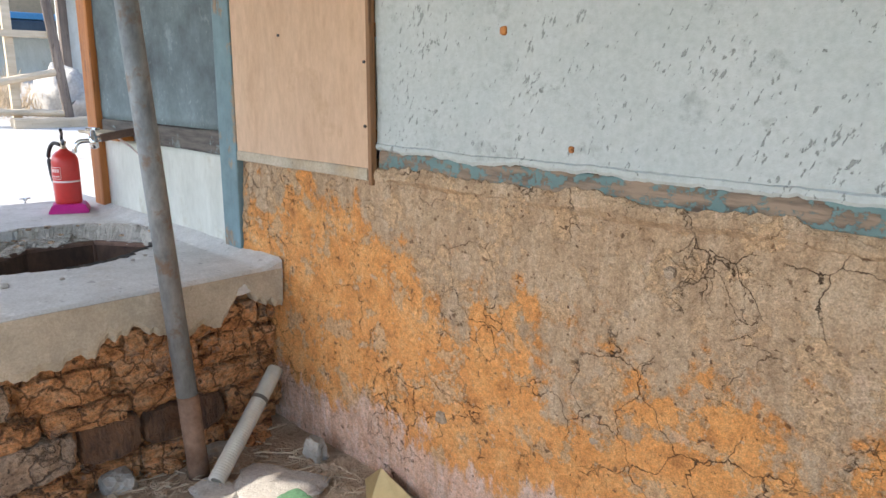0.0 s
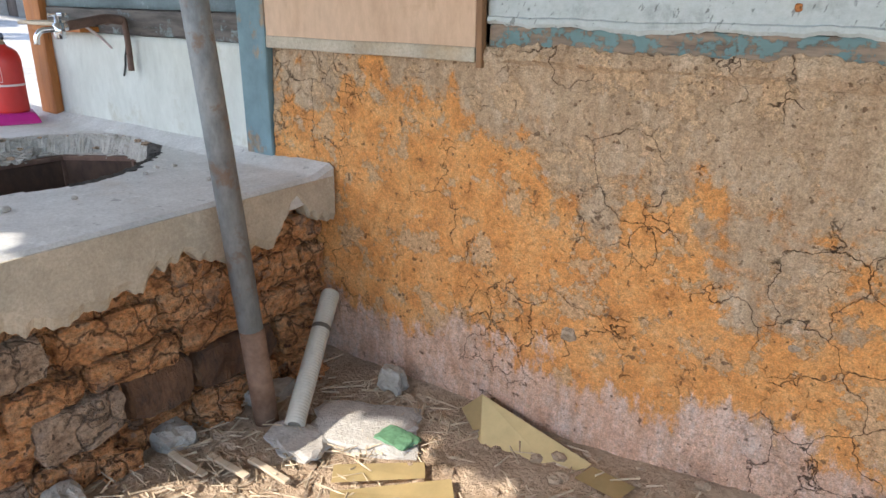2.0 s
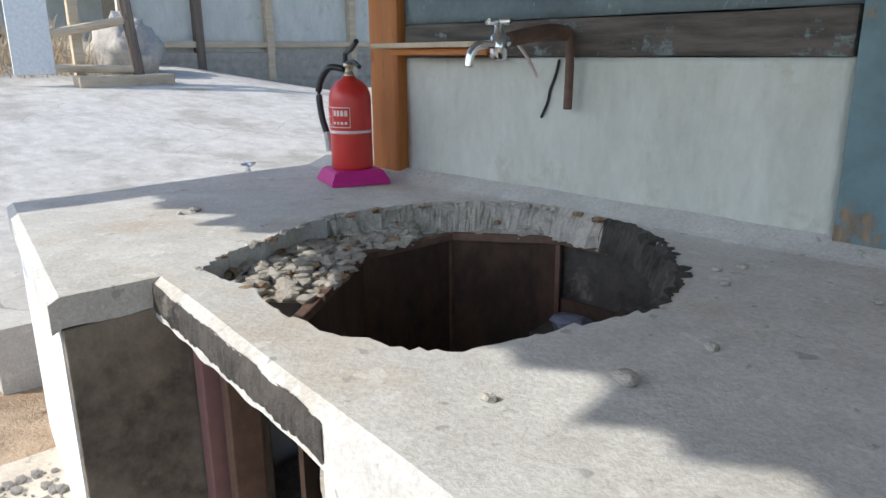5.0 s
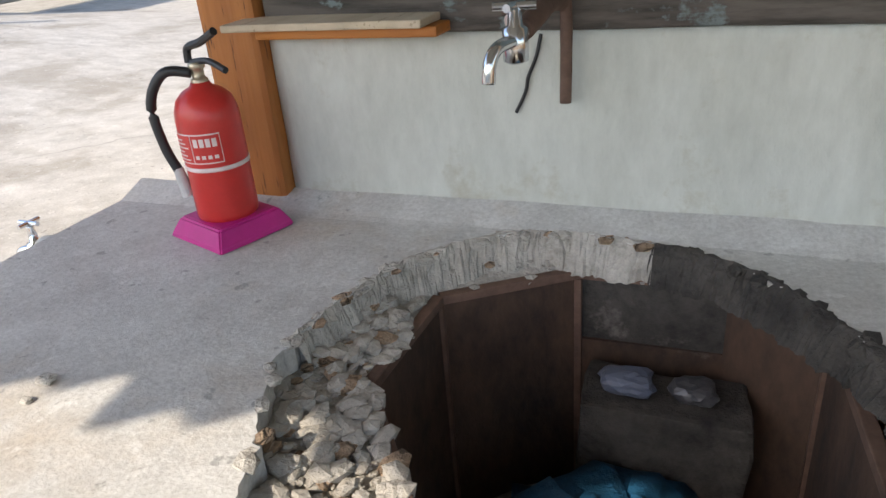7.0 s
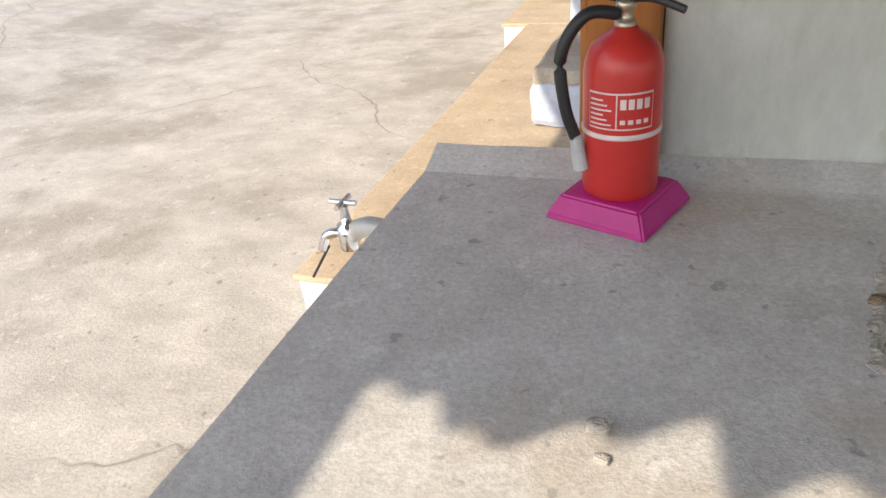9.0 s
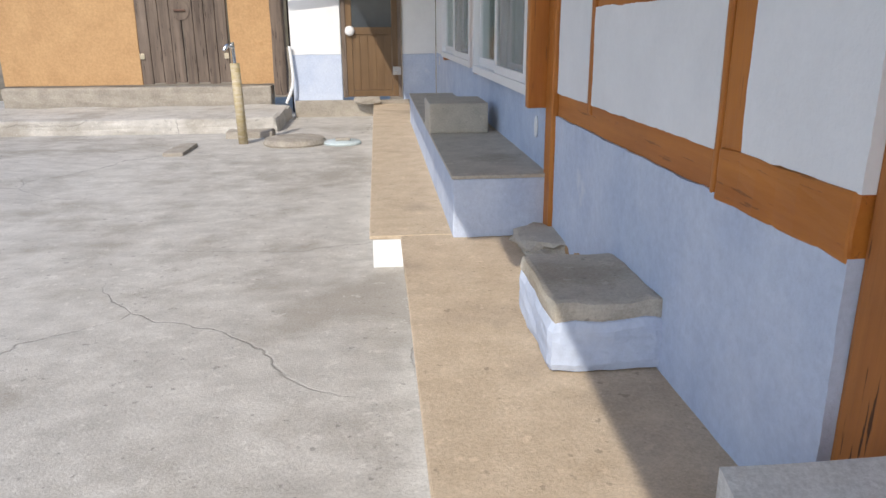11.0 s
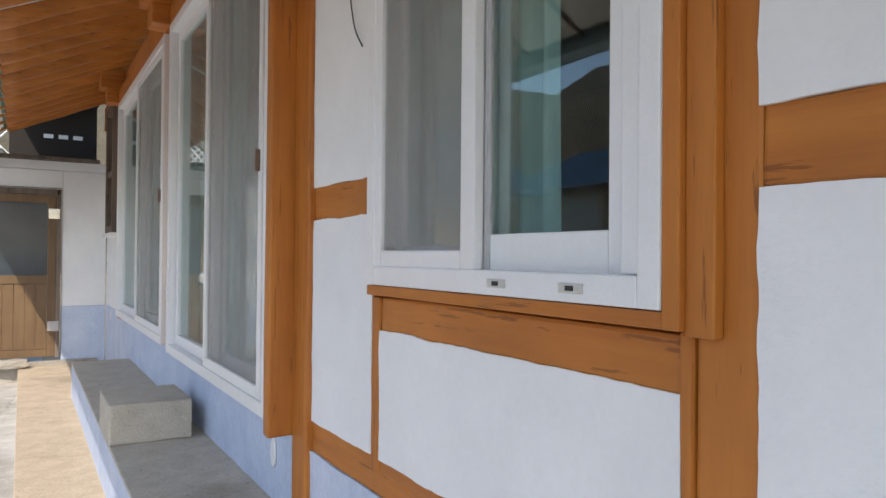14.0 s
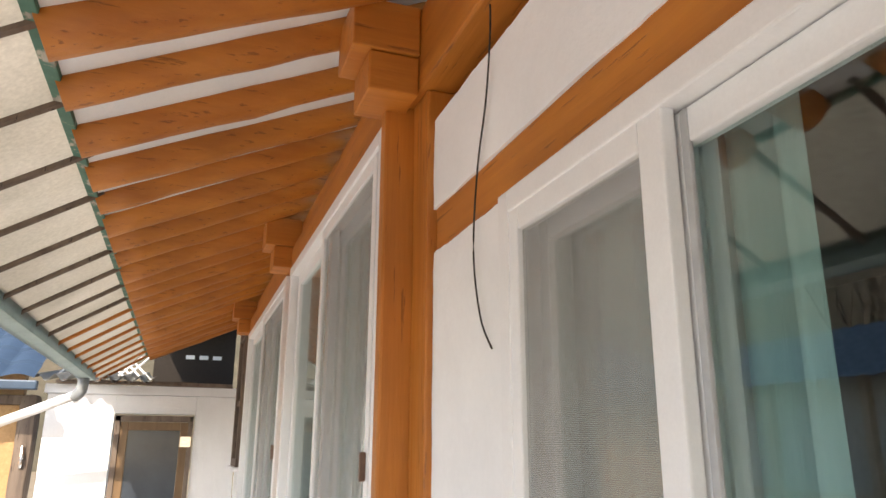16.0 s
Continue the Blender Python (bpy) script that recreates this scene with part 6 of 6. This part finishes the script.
lid = thing("drain_cover", "pale blue round plastic cover on the yard", "drain cover", (-1.18, 6.5, YZ))
part("disc", lathe([(0.19, 0.0), (0.195, 0.015), (0.18, 0.03), (0.02, 0.035)], (-1.18, 6.5, YZ), 28), plain("pale_blue_plastic", (0.50, 0.58, 0.60), 0.5), lid, "", True)
part("grip", box(-1.25, -1.10, 6.47, 6.53, YZ + 0.034, YZ + 0.06, 0.01), STONE, lid)
solid("dark_strip", box(-2.80, -2.62, 5.9, 6.5, YZ, YZ + 0.035, 0.006, None, 0.006, 3), STONE, "low broken concrete edge in the yard", "kerb")
solid("kerb_stone", box(-2.45, -1.95, 7.0, 7.25, YZ - 0.02, YZ + 0.07, 0.02, None, 0.015, 5), STONE, "rough stone kerb in the yard", "kerb")

for ob in [o for o in scene.objects if o not in BEFORE_FRONT and o.parent is None]:
    ob.location.x += FX

# ---- west side of the yard ----
WX = -7.6


def wz(y):
    return yard_z(WX, y) - 0.02


st = thing("timber_stand", "rough timber stand of mixed posts and rails", "stand", (WX, 1.6, wz(1.6)))
part("white_panel", box(WX - 0.03, WX, 0.78, 1.24, wz(1) + 0.15, wz(1) + 2.3, 0.004), CAMEL, st, "white sheet panel")
part("post", box(WX - 0.12, WX - 0.03, 1.48, 1.60, wz(1) - 0.05, wz(1) + 2.4, 0.006), PALEW, st, "yellow pine post")
part("post", tube((WX + 0.12, 2.21, wz(2)), (WX + 0.05, 2.01, wz(2) + 2.4), 0.07, None, 8), OLDW, st, "grey weathered post")
part("rail", tube((WX, 1.24, wz(1) + 0.62), (WX + 0.08, 2.12, wz(1) + 0.80), 0.055, None, 8), PALEW, st, "peeled pole rail")
part("rail", box(WX - 0.02, WX + 0.04, 1.24, 2.06, wz(1) + 1.28, wz(1) + 1.38, 0.006), PALEW, st)
part("rail", tube((WX, 1.24, wz(1) + 0.22), (WX + 0.1, 2.2, wz(1) + 0.18), 0.05, None, 8), PALEW, st)
part("ground_beam", box(WX + 0.05, WX + 0.30, 1.40, 2.60, wz(2) - 0.02, wz(2) + 0.13, 0.02, None, 0.01, 4), PALEW, st, "sawn ground beam")
b = bmesh.new()
bmesh.ops.create_uvsphere(b, u_segments=28, v_segments=16, radius=1.0)
for v in b.verts:
    n3 = v.co.copy()
    v.co = Vector((WX - 0.9 + n3.x * 0.5, 2.45 + n3.y * 0.45, wz(2.5) + 0.35 + n3.z * 0.55)) + noise.noise_vector(n3 * 2.5) * 0.16
solid("bulk_sack", b, RUBBLE, "crumpled whitish sack standing by the wall", "sack", smooth=True)
wb = thing("west_building", "low outbuilding with pale grey-green walls and tiled roof", "outbuilding", (-9.4, 6, 1.0))
part("wall", box(-9.6, -9.4, 2.8, 14.0, 0.7, 3.3, 0.004, None, 0.006, 8), WASH, wb, "grey-green plaster wall")
part("wall_foot", box(-9.42, -9.3, 2.8, 14.0, 0.6, 1.28, 0.02, None, 0.02, 8), STONE, wb, "crumbling stone foot")
for yy in (2.75, 3.9, 5.2, 7.0, 9.0, 11.0):
    part("post", box(-9.40, -9.27, yy, yy + 0.14, 0.8, 3.3, 0.01), OLDW if yy < 4 else PALEW, wb)
part("rail", box(-9.39, -9.30, 2.9, 14.0, 1.36, 1.46, 0.01), PALEW, wb)
b = bmesh.new()
g = [[b.verts.new((-8.7 - 3.0 * s, yy, 3.15 + 1.3 * s + 0.04 * abs(math.sin(yy * 9)) + 0.03 * (1 - (s * 8) % 1.0))) for s in np.linspace(0, 1, 49)] for yy in np.linspace(2.3, 14.5, 200)]
for i in range(199):
    for j in range(48):
        b.faces.new((g[i][j], g[i + 1][j], g[i + 1][j + 1], g[i][j + 1]))
part("roof", b, TILEBL, wb, "dark tiled roof")
nb = thing("neighbour_house", "low white-walled house with a dark roof beyond the yard", "house", (-17, -1, 0.5))
part("wall", box(-18, -14, -2.5, 4.2, 0.0, 2.6, 0.01), WASH, nb, "white wall")
part("roof", box(-18.6, -13.5, -3.0, 4.7, 2.6, 2.85, 0.05), TILEBL, nb)
part("tarp_strip", box(-13.9, -13.5, -2.0, 4.0, 2.86, 3.0, 0.02), plain("blue_sheet", (0.05, 0.22, 0.45), 0.5), nb, "blue sheet strip on the roof")
b = bmesh.new()
for k in range(2600):
    x, y = rng.uniform(-11.5, -8.3), rng.uniform(-3.0, 2.3)
    a = rng.uniform(0, 6.3)
    z0 = yard_z(x, y) - 0.05
    h = rng.uniform(0.1, 0.65)
    tube((x, y, z0), (x + 0.25 * math.cos(a), y + 0.25 * math.sin(a), z0 + h), 0.008, 0.003, 3, b, False)
solid("dry_shrubs", b, STRAW, "tangle of dry brown brush beyond the yard", "brush", kind="stuff")
bush = thing("evergreen_shrub", "dull green shrub behind the yard", "shrub", (-10, -0.3, 0.9))
b = bmesh.new()
for k in range(2500):
    v = Vector((rng.gauss(0, 0.5), rng.gauss(0, 0.6), abs(rng.gauss(0.55, 0.35))))
    c = Vector((-10.2, -0.3, 0.9)) + v
    n3 = Vector((rng.uniform(-1, 1), rng.uniform(-1, 1), rng.uniform(-1, 1))).normalized()
    t3 = n3.orthogonal().normalized() * 0.05
    u3 = n3.cross(t3)
    b.faces.new([b.verts.new(c + w) for w in (t3, u3 * 0.5, -t3, -u3 * 0.5)])
part("crown", b, LEAF, bush)
part("trunk", tube((-10.2, -0.3, 0.6), (-10.2, -0.25, 1.4), 0.05, 0.02, 8), BARK, bush)


def bare_tree(x, y, z, h, seed):
    t = thing("bare_tree", "leafless tree with many thin grey branches", "tree", (x, y, z), "bare trees on the slope")
    rg = random.Random(seed)
    bt, bl = bmesh.new(), bmesh.new()

    def grow(p, d, length, r, depth):
        e = p + d * length
        tube(p, e, r, r * 0.65, 6 if depth < 2 else 3, bt if depth < 2 else bl, False)
        if depth < 5:
            for _ in range(3 if depth < 4 else 2):
                nd = (d + Vector((rg.uniform(-0.8, 0.8), rg.uniform(-0.8, 0.8), rg.uniform(-0.1, 0.6)))).normalized()
                grow(p.lerp(e, rg.uniform(0.55, 1.0)), nd, length * rg.uniform(0.55, 0.8), r * 0.55, depth + 1)
    grow(Vector((x, y, z)), Vector((0.05, 0, 1)), h * 0.35, h * 0.022, 0)
    part("trunk", bt, BARK, t)
    part("twigs", bl, BARK, t, "fine bare twigs")


for k, (x, y, h) in enumerate(((-15, 10, 9), (-17, 15, 11), (-14, 17, 8), (-19, 7, 10), (-16, 22, 10))):
    bare_tree(x, y, 0.0, h, k)
b = bmesh.new()
g = []
for k in range(73):
    a = radians(20 + k * 3.2)
    hgt = 24 + 9 * noise.noise(Vector((math.cos(a) * 2, math.sin(a) * 2, 3))) + 2.0 * noise.noise(Vector((k * 0.9, 0, 0)))
    hgt *= 1.0 if 75 < 20 + k * 3.2 < 190 else 0.3
    g.append([b.verts.new((70 * math.cos(a) * q, 70 * math.sin(a) * q, zz * hgt)) for q, zz in ((1.0, -0.05), (1.1, 0.6), (1.25, 1.0), (1.6, 0.9))])
for c0, c1 in zip(g, g[1:]):
    for k in range(3):
        b.faces.new((c0[k], c1[k], c1[k + 1], c0[k + 1]))
solid("hill_backdrop", b, HILL, "wooded brown hillside in the distance", "hill", kind="backdrop", smooth=True)
solid("wall_south_neighbour", box(-6, 9, -9.2, -9.0, 0.0, 1.9, 0.01), WASH, "plain neighbour wall behind", "wall", kind="structure")
